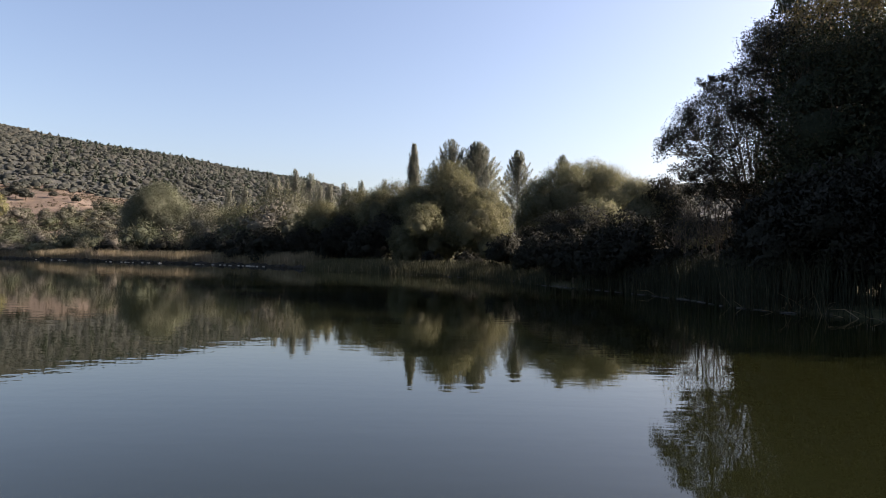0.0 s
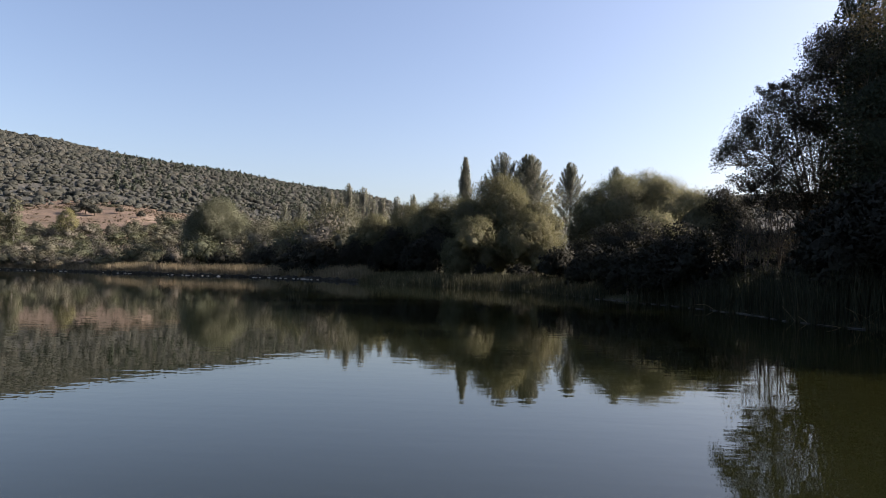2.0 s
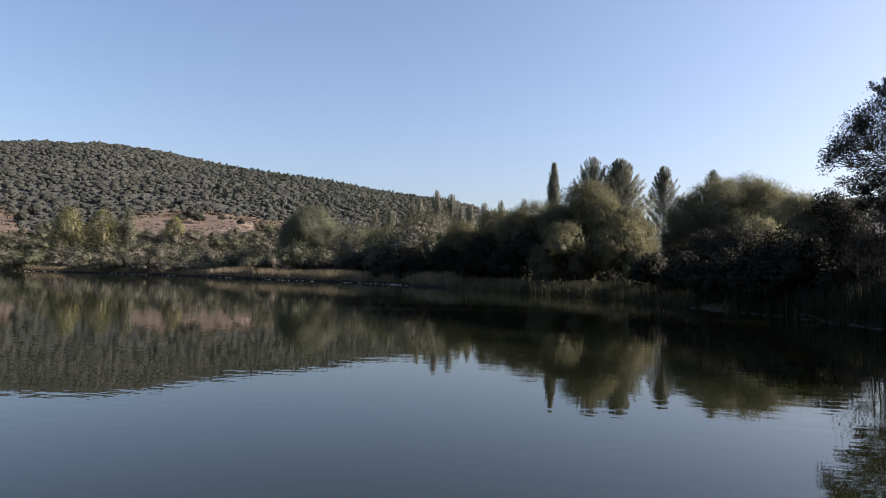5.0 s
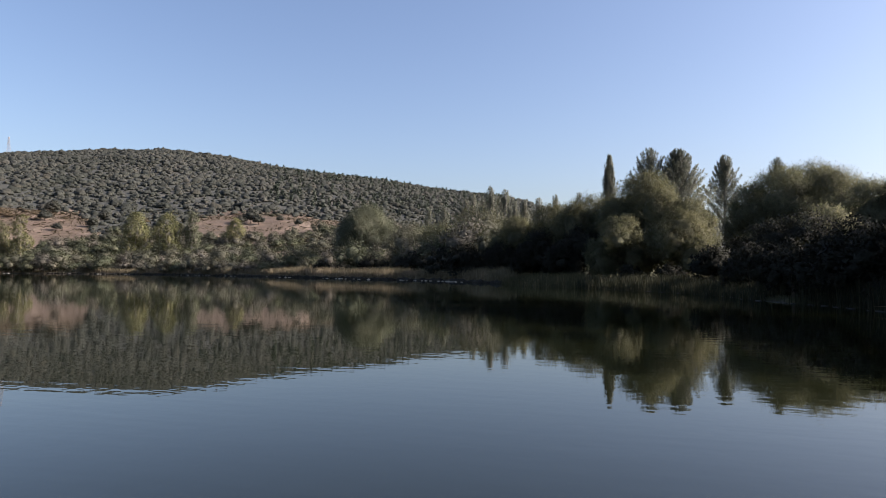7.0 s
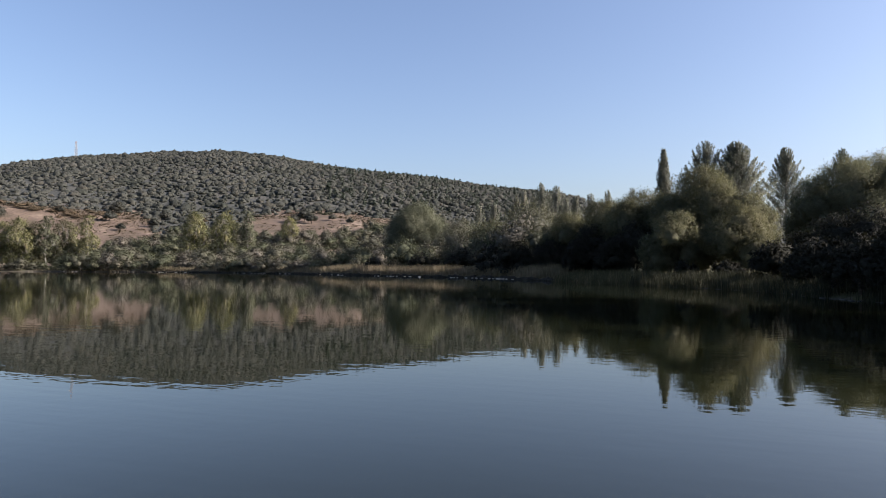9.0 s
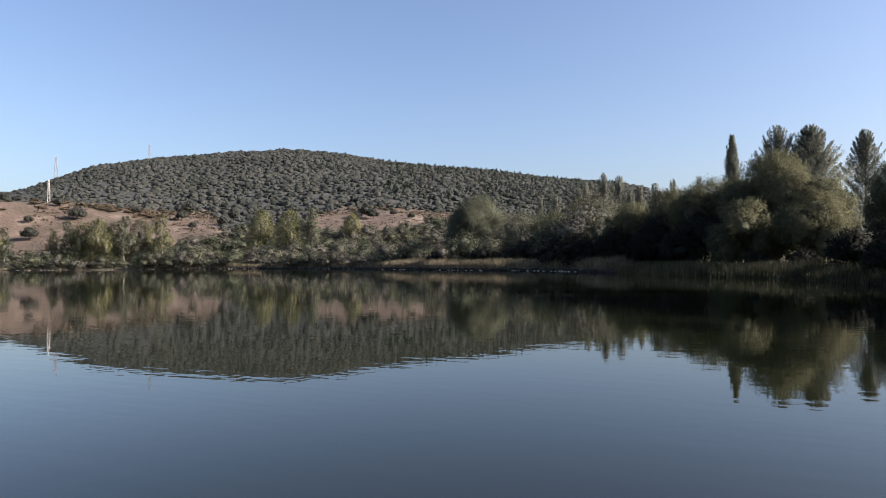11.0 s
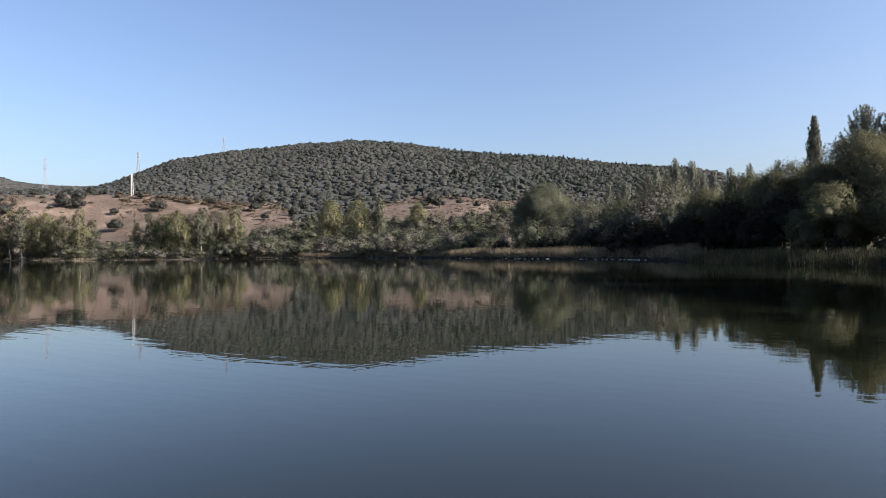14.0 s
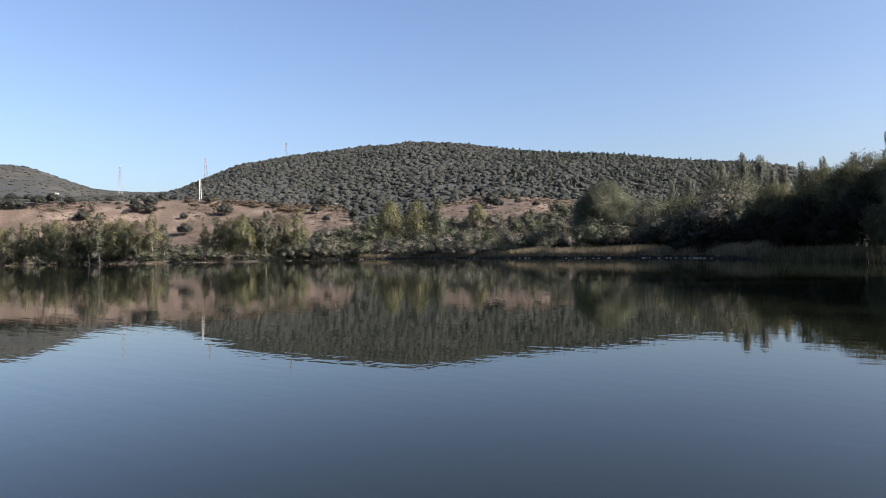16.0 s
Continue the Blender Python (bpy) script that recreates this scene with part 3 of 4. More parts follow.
def pine_stand():
    """Conical pines above the oaks along the crest, more added to darken the slope."""
    rng = np.random.default_rng(13)
    heap = Heap()
    # Most of the 460 stand in for shading on the turned-away slope.
    az = np.concatenate([rng.uniform(-31, -11, 460), rng.uniform(-55.2, -53, 16), rng.uniform(-22, -20.5, 6)])
    r = np.concatenate([rng.uniform(470, 885, 460), rng.uniform(850, 900, 16), rng.uniform(850, 880, 6)])
    x, y = r * np.sin(np.radians(az)), r * np.cos(np.radians(az))
    z = ground_z(x, y)
    for i in range(len(x)):
        h = rng.uniform(3.0, 5.4)
        tube(heap, [(x[i], y[i], z[i] - 0.5), (x[i], y[i], z[i] + h * 0.5), (x[i], y[i], z[i] + h)], [0.3, 0.2, 0.05], 4)
        n = 60
        u = rng.uniform(0.1, 1.0, n)
        a = rng.uniform(0, 6.3, n)
        rad = (1.08 - u) * h * 0.32 * rng.uniform(0.5, 1.1, n)
        out = np.stack([np.cos(a), np.sin(a), np.full(n, 0.3)], 1)
        at = np.stack([x[i] + rad * np.cos(a), y[i] + rad * np.sin(a), z[i] + u * h], 1)
        leaves(heap, rng, at, out, 1.2, 0.8)
    tagged(new("pine_stand", heap.mesh("pine_stand", [PINE])), label="dark green pines along the hill's crest, more added to darken its slope", category="woods", kind="stuff")


pine_stand()


# ---- shapes of crowns ----
def dome(rng, h, w, low=0.3, n=7):
    """Lobes of a rounded, uneven crown of that height and width."""
    out = [((0, 0, 0.66 * h), (0.32 * w, 0.32 * w, 0.33 * h))]
    for i in range(n):
        a = 6.283 * i / n + rng.uniform(-0.3, 0.3)
        s = rng.uniform(0.2, 0.29)
        zc = rng.uniform(low, 0.62)
        k = 0.5 - s * 0.95
        out.append(((k * w * math.cos(a), k * w * math.sin(a), zc * h), (s * w, s * w, min(zc * 0.95, rng.uniform(0.2, 0.3)) * h)))
    return out


def column(rng, h, w, start=0.12, n=9, taper=0.75):
    """Lobes of an upright poplar crown."""
    out = []
    for i in range(n):
        u = start + (1 - start) * (i + 0.5) / n
        ww = w * (math.sin(min(1, (u - start + 0.12) * 2.4) * 1.57)) * (1 - taper * max(0, u - 0.35) / 0.65)
        a = rng.uniform(0, 6.3)
        off = 0.16 * ww
        out.append(((off * math.cos(a), off * math.sin(a), u * h), (0.42 * ww, 0.42 * ww, 0.8 * h / n)))
    return out


def put(proto, az, d, size=1.0, turn=0.0, tall=1.0, sink=0.05):
    p = spot(az, d, sink)
    return copy_thing(proto, Matrix.Translation(p) @ Matrix.Rotation(turn, 4, "Z") @ Matrix.Diagonal((size, size, size * tall, 1)))


# ---- the willow and the tall trees beside the near reeds ----
def lobe(az, el, d, base, rx, rz):
    c = polar(az, d, EYE + d * math.tan(radians(el))) - base
    return ((c.x, c.y, c.z), (rx, rx, rz))


base = spot(24.4, 38.5)
# The tree's backlit dark is put into its leaf colour.
plant("willow_tree", "spreading willow, leaves painted dark as if backlit, sparse outer twigs over the reeds", "tree", "", [
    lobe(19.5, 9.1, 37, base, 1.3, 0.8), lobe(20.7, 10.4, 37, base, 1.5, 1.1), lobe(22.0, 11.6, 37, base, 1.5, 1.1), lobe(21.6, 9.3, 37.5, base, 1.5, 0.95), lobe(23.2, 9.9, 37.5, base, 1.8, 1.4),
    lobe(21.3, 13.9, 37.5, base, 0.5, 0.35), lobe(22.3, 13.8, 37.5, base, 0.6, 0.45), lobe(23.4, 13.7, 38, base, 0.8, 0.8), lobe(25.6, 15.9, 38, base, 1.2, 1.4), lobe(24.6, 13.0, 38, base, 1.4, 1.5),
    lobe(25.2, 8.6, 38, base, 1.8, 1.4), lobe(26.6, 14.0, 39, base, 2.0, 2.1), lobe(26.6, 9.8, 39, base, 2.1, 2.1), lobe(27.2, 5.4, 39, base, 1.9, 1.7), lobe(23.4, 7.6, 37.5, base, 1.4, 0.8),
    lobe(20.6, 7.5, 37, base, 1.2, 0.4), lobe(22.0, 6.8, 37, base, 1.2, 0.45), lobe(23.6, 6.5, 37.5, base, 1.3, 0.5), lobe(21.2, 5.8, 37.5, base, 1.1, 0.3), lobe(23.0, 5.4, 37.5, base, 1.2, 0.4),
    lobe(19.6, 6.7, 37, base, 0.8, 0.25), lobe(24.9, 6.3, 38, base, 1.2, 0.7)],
    SHADE_LEAF, 21, 4.6, 0.14, clumps=36, per=92, length=0.11, width=0.052, spread=0.34, core=0.0, stems=3, twig=0.02, at=base)
for az, d, h, s in ((19.6, 36.5, 4.8, 141), (20.8, 36, 5.6, 142), (22.0, 37, 5.8, 143), (23.2, 36, 5.6, 144), (24.3, 37, 5.2, 145), (22.6, 38.5, 4.2, 146)):
    g = np.random.default_rng(s)
    sparse = [((g.uniform(-0.8, 0.8), g.uniform(-0.6, 0.6), h * g.uniform(0.45, 0.8)), (g.uniform(0.7, 1.1), g.uniform(0.7, 1.1), h * 0.2)) for _ in range(6)]
    plant("willow_sapling", "sparse brownish willow sapling with bare twigs under the tree", "shrub", "willow saplings", sparse, BROWN_LEAF if s == 142 else SHADE_LEAF, s, h * 0.7, 0.035, clumps=20, per=8, length=0.13,
          width=0.045, spread=0.3, core=0.0, stems=5, twig=0.012, at=spot(az, d))
base = spot(30.5, 35)
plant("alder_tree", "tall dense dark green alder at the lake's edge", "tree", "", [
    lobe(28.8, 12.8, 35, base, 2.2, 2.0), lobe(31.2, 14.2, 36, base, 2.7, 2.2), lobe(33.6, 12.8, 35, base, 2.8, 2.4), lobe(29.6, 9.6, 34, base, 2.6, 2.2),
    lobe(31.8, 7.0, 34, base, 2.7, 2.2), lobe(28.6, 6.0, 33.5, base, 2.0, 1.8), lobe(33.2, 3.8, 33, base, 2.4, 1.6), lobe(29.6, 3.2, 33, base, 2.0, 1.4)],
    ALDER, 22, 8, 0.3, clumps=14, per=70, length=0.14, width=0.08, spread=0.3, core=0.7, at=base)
base = spot(30.5, 40.5)
plant("ash_tree", "tall ash with browning leaves behind the alder", "tree", "", [
    lobe(27.4, 15.8, 39, base, 1.7, 1.5), lobe(29.3, 17.2, 40, base, 1.9, 1.5), lobe(31.6, 17.6, 40, base, 2.1, 1.6), lobe(34.0, 17.4, 40, base, 2.2, 1.7), lobe(32.6, 14.5, 41, base, 2.2, 1.8),
    lobe(29.0, 13.6, 41, base, 2.0, 1.8), lobe(36.0, 15.5, 40, base, 2.2, 1.9)],
    BROWN_LEAF, 27, 9, 0.26, clumps=16, per=52, length=0.14, width=0.08, spread=0.32, core=0.3, at=base)
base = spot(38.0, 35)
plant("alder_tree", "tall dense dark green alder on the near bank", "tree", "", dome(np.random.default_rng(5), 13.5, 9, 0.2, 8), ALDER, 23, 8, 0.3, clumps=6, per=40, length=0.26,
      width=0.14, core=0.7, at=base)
# This alder and the next are out of view, placed to cast shade.
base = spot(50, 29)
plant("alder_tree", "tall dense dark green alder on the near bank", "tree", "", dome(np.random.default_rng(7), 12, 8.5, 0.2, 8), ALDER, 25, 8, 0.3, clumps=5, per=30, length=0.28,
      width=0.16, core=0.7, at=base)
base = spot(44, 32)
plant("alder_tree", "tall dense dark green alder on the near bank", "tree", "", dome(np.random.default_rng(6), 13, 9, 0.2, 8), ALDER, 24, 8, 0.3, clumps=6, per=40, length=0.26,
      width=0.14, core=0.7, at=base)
# Seeds 33 to 37 stand unseen behind the alders, added to cast shade.
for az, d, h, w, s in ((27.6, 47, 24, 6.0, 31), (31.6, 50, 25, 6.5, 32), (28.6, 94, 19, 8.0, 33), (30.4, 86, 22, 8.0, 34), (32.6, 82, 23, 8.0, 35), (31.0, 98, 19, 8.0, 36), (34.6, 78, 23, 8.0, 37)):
    poplar("poplar_tree", "tall dark poplar behind the alders, the far ones unseen shade casters", "", h, w, ALDER, s, 0.1, 90, 110, 0.26, 0.15, 0.5, at=spot(az, d), puff=0.16)

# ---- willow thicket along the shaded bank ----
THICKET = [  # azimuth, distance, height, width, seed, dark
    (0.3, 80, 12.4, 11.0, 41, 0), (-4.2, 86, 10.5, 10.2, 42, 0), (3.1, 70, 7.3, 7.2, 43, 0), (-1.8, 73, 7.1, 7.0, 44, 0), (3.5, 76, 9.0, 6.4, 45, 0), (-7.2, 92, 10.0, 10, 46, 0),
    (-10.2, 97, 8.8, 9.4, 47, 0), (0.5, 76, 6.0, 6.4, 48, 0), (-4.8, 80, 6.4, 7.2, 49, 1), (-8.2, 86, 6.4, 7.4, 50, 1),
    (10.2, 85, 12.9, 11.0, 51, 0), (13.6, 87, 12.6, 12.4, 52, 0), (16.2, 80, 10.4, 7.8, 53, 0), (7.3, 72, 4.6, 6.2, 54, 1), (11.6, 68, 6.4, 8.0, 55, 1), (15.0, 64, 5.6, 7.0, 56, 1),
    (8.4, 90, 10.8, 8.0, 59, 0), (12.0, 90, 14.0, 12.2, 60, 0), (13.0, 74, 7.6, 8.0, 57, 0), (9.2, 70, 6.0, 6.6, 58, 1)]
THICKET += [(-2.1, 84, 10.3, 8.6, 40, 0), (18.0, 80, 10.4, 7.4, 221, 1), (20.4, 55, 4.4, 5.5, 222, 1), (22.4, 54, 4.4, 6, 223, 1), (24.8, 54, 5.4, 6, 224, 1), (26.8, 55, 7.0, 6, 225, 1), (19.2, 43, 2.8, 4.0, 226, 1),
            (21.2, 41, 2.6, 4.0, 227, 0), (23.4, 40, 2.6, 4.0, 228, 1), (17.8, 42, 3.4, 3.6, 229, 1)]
# The four from 36.5 to 47 degrees are unseen, added to block sun.
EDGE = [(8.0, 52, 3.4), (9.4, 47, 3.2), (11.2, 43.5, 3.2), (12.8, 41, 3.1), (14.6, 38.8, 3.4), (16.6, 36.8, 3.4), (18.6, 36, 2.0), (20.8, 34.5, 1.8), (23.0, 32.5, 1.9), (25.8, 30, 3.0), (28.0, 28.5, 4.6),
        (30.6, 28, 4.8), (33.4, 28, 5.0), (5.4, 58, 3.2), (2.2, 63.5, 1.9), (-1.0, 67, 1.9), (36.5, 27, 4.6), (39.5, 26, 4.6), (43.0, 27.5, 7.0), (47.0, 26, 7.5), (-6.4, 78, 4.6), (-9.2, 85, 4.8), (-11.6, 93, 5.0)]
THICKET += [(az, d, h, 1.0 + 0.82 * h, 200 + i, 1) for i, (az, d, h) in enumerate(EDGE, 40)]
# Shaded shrubs get the darkened leaves, the right-hand dome the lightened ones.
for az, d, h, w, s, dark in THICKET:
    plant("willow_shrub", "dense willow shrub behind the reeds with shade painted into its leaves" if dark else "rounded olive-green willow shrub with sunlit top", "shrub", "willow thicket",
          dome(np.random.default_rng(s), h, w, 0.24, 8), SHADE_LEAF if dark else SUN_WILLOW if az > 5 and s < 200 else WILLOW, s, h * 0.5, 0.12,
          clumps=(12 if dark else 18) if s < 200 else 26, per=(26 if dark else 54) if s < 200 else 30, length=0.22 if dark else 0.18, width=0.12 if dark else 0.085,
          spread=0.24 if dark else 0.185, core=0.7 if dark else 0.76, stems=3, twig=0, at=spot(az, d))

# ---- poplars behind the thicket ----
for az, d, el, w, s, steep, lean, full, count in ((-2.6, 150, 9.6, 4.0, 61, 0.95, 0, 0.6, 110), (0.5, 165, 10.0, 12, 62, 0.9, 0.01, 0.76, 170), (2.8, 165, 9.85, 18.5, 63, 0.7, 0.0, 0.5, 260),
                                              (6.25, 185, 9.2, 15.5, 64, 0.6, 0.0, 0.42, 120), (9.95, 98, 8.75, 5.5, 65, 0.8, 0.0, 0.7, 90), (4.6, 168, 5.0, 8.5, 66, 0.8, 0.02, 0.5, 80)):
    foot = spot(az, d)
    poplar("poplar_tree", "slim upright Lombardy poplar" if s == 61 else "tall grey-green poplar with upswept branches", "poplars behind the thicket", EYE + d * math.tan(radians(el)) - foot.z, w,
           GREEN_SHRUB if s == 65 else POPLAR, s, 0.3 if s in (63, 64) else 0.08, count, 180, 0.2 if s == 65 else 0.34, 0.11 if s == 65 else 0.18, steep, lean, foot, full, 0.12 if s == 65 else 0.085)

# Hidden belt, added to throw shade on the thicket.
for az, d, h, s in ((33.5, 64, 19, 231), (36.5, 70, 20, 232), (39.0, 64, 19, 233), (42.0, 72, 20, 234), (35.5, 78, 21, 235)):
    plant("alder_tree", "tall dense dark green alder added unseen behind the near bank trees for shade", "tree", "alders in the dark wood", dome(np.random.default_rng(s), h, 8.0, 0.3, 7), ALDER, s, h * 0.6, 0.3, clumps=4, per=20, length=0.6,
          width=0.36, core=0.7, twig=0, at=spot(az, d))
rnd = np.random.default_rng(77)
# young poplars in a row beyond the bend
row_kinds = [poplar("poplar_tree", "small upright poplar in a far row", "far poplar row", 18, w, POPLAR, seed, 0.05, 84, 74, 0.3, 0.17, 0.9, at=spot(az, d), full=0.4, puff=0.075)
             for w, seed, az, d in ((6.6, 71, -12.45, 165), (7.6, 72, -11.2, 160))]
for tree, az, d, el in ((row_kinds[0], -12.45, 165, 7.15), (row_kinds[1], -11.2, 160, 6.88)):
    size = (EYE + d * math.tan(radians(el)) - spot(az, d).z) / 18
    tree.scale = (size, size, size)
for i, (az, d, el) in enumerate(((-9.6, 150, 6.0), (-8.4, 142, 6.2), (-7.0, 140, 6.42), (-5.05, 125, 6.55), (-13.9, 172, 6.5), (-14.5, 175, 6.0), (-16.4, 182, 5.5), (-17.7, 185, 5.3),
                                 (-10.4, 158, 5.9), (-13.1, 168, 6.3), (-11.8, 166, 6.3))):
    src = row_kinds[i % 2]
    put(src, az, d, (EYE + d * math.tan(radians(el)) - spot(az, d).z) / 18 / src.scale[0], rnd.uniform(0, 6))

# ---- bushes of the far bank ----
def shore_d(az):
    """How far the far bank's waterline is in that direction."""
    r = np.arange(60, 400, 0.5)
    a = radians(az)
    g = shore_gap(r * math.sin(a), r * math.cos(a))
    return float(r[np.argmax(g > 0)])


kinds = []
for k in range(6):
    g = np.random.default_rng(80 + k)
    grey = k in (2, 5)
    kinds.append(plant("bush", "greyish half-bare bush on the far bank" if grey else "olive-green rounded bush on the far bank", "shrub", "far bank bushes", dome(g, 6, 6.8, 0.14, 7),
                       GREY_SHRUB if grey else SHRUB if k % 2 else GREEN_SHRUB, 80 + k, 2.5, 0.1, clumps=6, per=13, length=0.33, width=0.185, spread=0.36, core=0.68, stems=2, twig=0,
                       at=spot(-16.0 - 3.0 * k, shore_d(-16.0 - 3.0 * k) + 16 + k)))


# Front row takes the darkened leaves for the shadow under the bank bushes.
shade_kinds = [plant("bush", "bush behind the reed belt with shade painted into its leaves", "shrub", "far bank bushes", dome(np.random.default_rng(88 + k), 5, 6.2, 0.14, 7), SHADE_LEAF, 88 + k, 2.0, 0.1, clumps=6, per=15, length=0.3,
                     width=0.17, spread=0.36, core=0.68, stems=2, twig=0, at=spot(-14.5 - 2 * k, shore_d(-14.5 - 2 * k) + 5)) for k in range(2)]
big_kinds = [plant("bush", "large olive willow bush on the slope behind the reeds", "shrub", "far bank bushes", dome(np.random.default_rng(140 + k), 10.5, 12, 0.16, 9), (ROUND_LEAF, WILLOW, SHRUB)[k], 140 + k, 4.0, 0.14,
                   clumps=8, per=16, length=0.3, width=0.17, spread=0.3, core=0.68, stems=3, twig=0, at=spot(-14.2 - 2.6 * k, shore_d(-14.2 - 2.6 * k) + 34)) for k in range(3)]
for row, (off, scale, step) in enumerate(((8.5, 0.62, 1.5), (15, 0.9, 1.5), (28, 1.05, 1.6), (46, 1.1, 2.0))):
    az = -12.5 - row * 0.4
    while az > -32:
        a = az + rnd.uniform(-0.5, 0.5)
        tall = np.interp(a, [-32, -28, -20, -13], [0.85, 0.9, 1.25, 1.5] if row < 2 else [0.85, 0.95, 1.4, 1.8])
        size = scale * tall * rnd.uniform(0.8, 1.2)
        if row >= 2 and a > -23:
            src, size = big_kinds[int(rnd.integers(3))], size * 6 / 10.5
        else:
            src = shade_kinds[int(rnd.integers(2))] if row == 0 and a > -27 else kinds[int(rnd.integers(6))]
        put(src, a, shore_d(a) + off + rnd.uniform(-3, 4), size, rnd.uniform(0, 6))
        az -= step * rnd.uniform(0.8, 1.2)
plant("round_tree", "large rounded grey-green willow tree among bushes", "tree", "", dome(np.random.default_rng(90), 15, 14, 0.34, 9), ROUND_LEAF, 90, 6, 0.4, clumps=11, per=60, length=0.26, width=0.14,
      spread=0.28, core=0.68, at=spot(-22.9, 150))

# ---- trees on the far left bank ----
tall_kinds = []
for k, mat in enumerate((YELLOW, GREEN_SHRUB, YELLOW, WILLOW)):
    g = np.random.default_rng(95 + k)
    if k < 2:
        lobes = column(g, 15, 6.4, 0.28, 7, 0.55) + [((2.0, 0.5, 7.6), (1.6, 1.6, 2.2)), ((-1.9, -0.8, 6.6), (1.5, 1.5, 2.0)), ((0.4, 1.9, 8.4), (1.6, 1.6, 2.0))]
    else:
        lobes = dome(g, 15, 8.6, 0.22, 8)
    tall_kinds.append(plant("poplar_tree", "yellowing poplar with pale trunk on the far bank" if mat is YELLOW else "green poplar on the far bank", "tree", "far bank poplars", lobes, mat, 95 + k, 11, 0.18,
                            clumps=6, per=26, length=0.32, width=0.19, spread=0.26, core=0.35, droop=-0.1, bark=PALE_BARK, twig=0.05, at=spot((-48.6, -51.2, -52.9, -50.1)[k], 222 + 2 * k)))
for i, (az, d, h) in enumerate(((-49.4, 230, 12), (-52.0, 228, 14), (-54.0, 230, 14), (-55.0, 232, 14), (-59.0, 262, 13), (-59.9, 258, 16), (-60.9, 262, 15), (-62.0, 268, 16), (-62.8, 272, 15),
                               (-63.5, 270, 18), (-64.2, 275, 17), (-64.9, 280, 16), (-65.6, 282, 16), (-66.3, 290, 17), (-67.0, 294, 16), (-67.7, 298, 16), (-68.4, 305, 17), (-69.1, 308, 16),
                               (-69.8, 312, 16), (-70.6, 315, 16), (-71.6, 320, 16), (-55.9, 236, 11), (-53.4, 236, 13), (-61.4, 275, 14), (-66.7, 300, 15))):
    put(tall_kinds[(i * 3 + i // 4) % 4], az, d, h / 15, rnd.uniform(0, 6))
for az, d, top in ((-40.94, 270, 22.6), (-38.7, 270, 22.6), (-36.9, 268, 22.4), (-33.6, 300, 23.5)):
    g = float(spot(az, d).z)
    put(tall_kinds[2 if az != -36.9 else 1], az, d, (top - g) / 15, rnd.uniform(0, 6))

# low growth between the water and the field
low_kinds = []
for k, mat in enumerate((SHRUB, GREY_SHRUB, GREEN_SHRUB, SHRUB, GREEN_SHRUB)):
    low_kinds.append(plant("bush", "greyish half-bare bush below the field" if mat is GREY_SHRUB else "dull green bush below the field", "shrub", "slope bushes", dome(np.random.default_rng(120 + k), 5, 6.8, 0.14, 6),
                           mat, 120 + k, 2.2, 0.1, clumps=5, per=13, length=0.35, width=0.2, spread=0.36, core=0.66, stems=2, twig=0, at=spot(-46.2 - 0.9 * k, 205 + k)))


def slope_d(az, el):
    """The distance beyond the water at which the land rises to that angle above the eye."""
    a = radians(az)
    r = np.arange(shore_d(az) + 4, 860, 1.5)
    rise = np.degrees(np.arctan((ground_z(r * math.sin(a), r * math.cos(a)) - EYE) / r))
    return float(r[np.argmax(rise >= el)]) if (rise >= el).any() else 425.0


for row in range(11):
    az = -73.0 + rnd.uniform(0, 1)
    while az < -15:
        top = float(np.interp(az, [-73, -60, -58.5, -57, -52, -47, -45, -43, -41, -36, -29.5, -26, -22, -15], [0.9, 0.8, 0.5, 0.4, 0.9, 1.3, 1.8, 2.4, 2.9, 2.5, 2.6, 3.3, 3.9, 4.0]))
        el = -0.4 + 0.38 * row
        if el < top and not (az > -31 and el < 1.2):
            d = shore_d(az) + rnd.uniform(3, 7) if row == 0 else slope_d(az, el) + rnd.uniform(-4, 4)
            put(low_kinds[int(rnd.integers(5))], az, d, rnd.uniform(0.8, 1.35) * (0.75 if row == 0 else 1.15 if az > -47 else 1.0), rnd.uniform(0, 6), rnd.uniform(0.7, 1.0), 0.3)
        az += rnd.uniform(0.6, 1.0) if row == 0 else rnd.uniform(0.9, 1.4)


# scrub along the upper edge of the field
for i in range(44):
    az = rnd.uniform(-72, -27)
    a = radians(az)
    d = FIELD_R + 14 * float(wobble(FIELD_R * math.sin(a), FIELD_R * math.cos(a), 30, 9)) - rnd.uniform(0, 16)
    put(low_kinds[int(rnd.choice((0, 1, 3)))], az, d, rnd.uniform(0.3, 0.6), rnd.uniform(0, 6), 0.7, 0.2)


russet = plant("dry_scrub", "low russet-brown dry bush at the field's edge", "shrub", "field edge scrub", dome(np.random.default_rng(131), 3.2, 7, 0.14, 7), RUSSET, 131, 1.2, 0.07, clumps=7, per=15, length=0.32,
               width=0.18, spread=0.36, core=0.66, stems=2, twig=0, at=spot(-50.5, 418))
for i in range(46):
    az = rnd.uniform(-58, -46.5) if i < 36 else rnd.uniform(-70, -30)
    a = radians(az)
    d = FIELD_R + 14 * float(wobble(FIELD_R * math.sin(a), FIELD_R * math.cos(a), 30, 9)) - rnd.uniform(2, 30)
    put(russet, az, d, rnd.uniform(0.45, 0.95), rnd.uniform(0, 6), rnd.uniform(0.7, 1.0), 0.2)


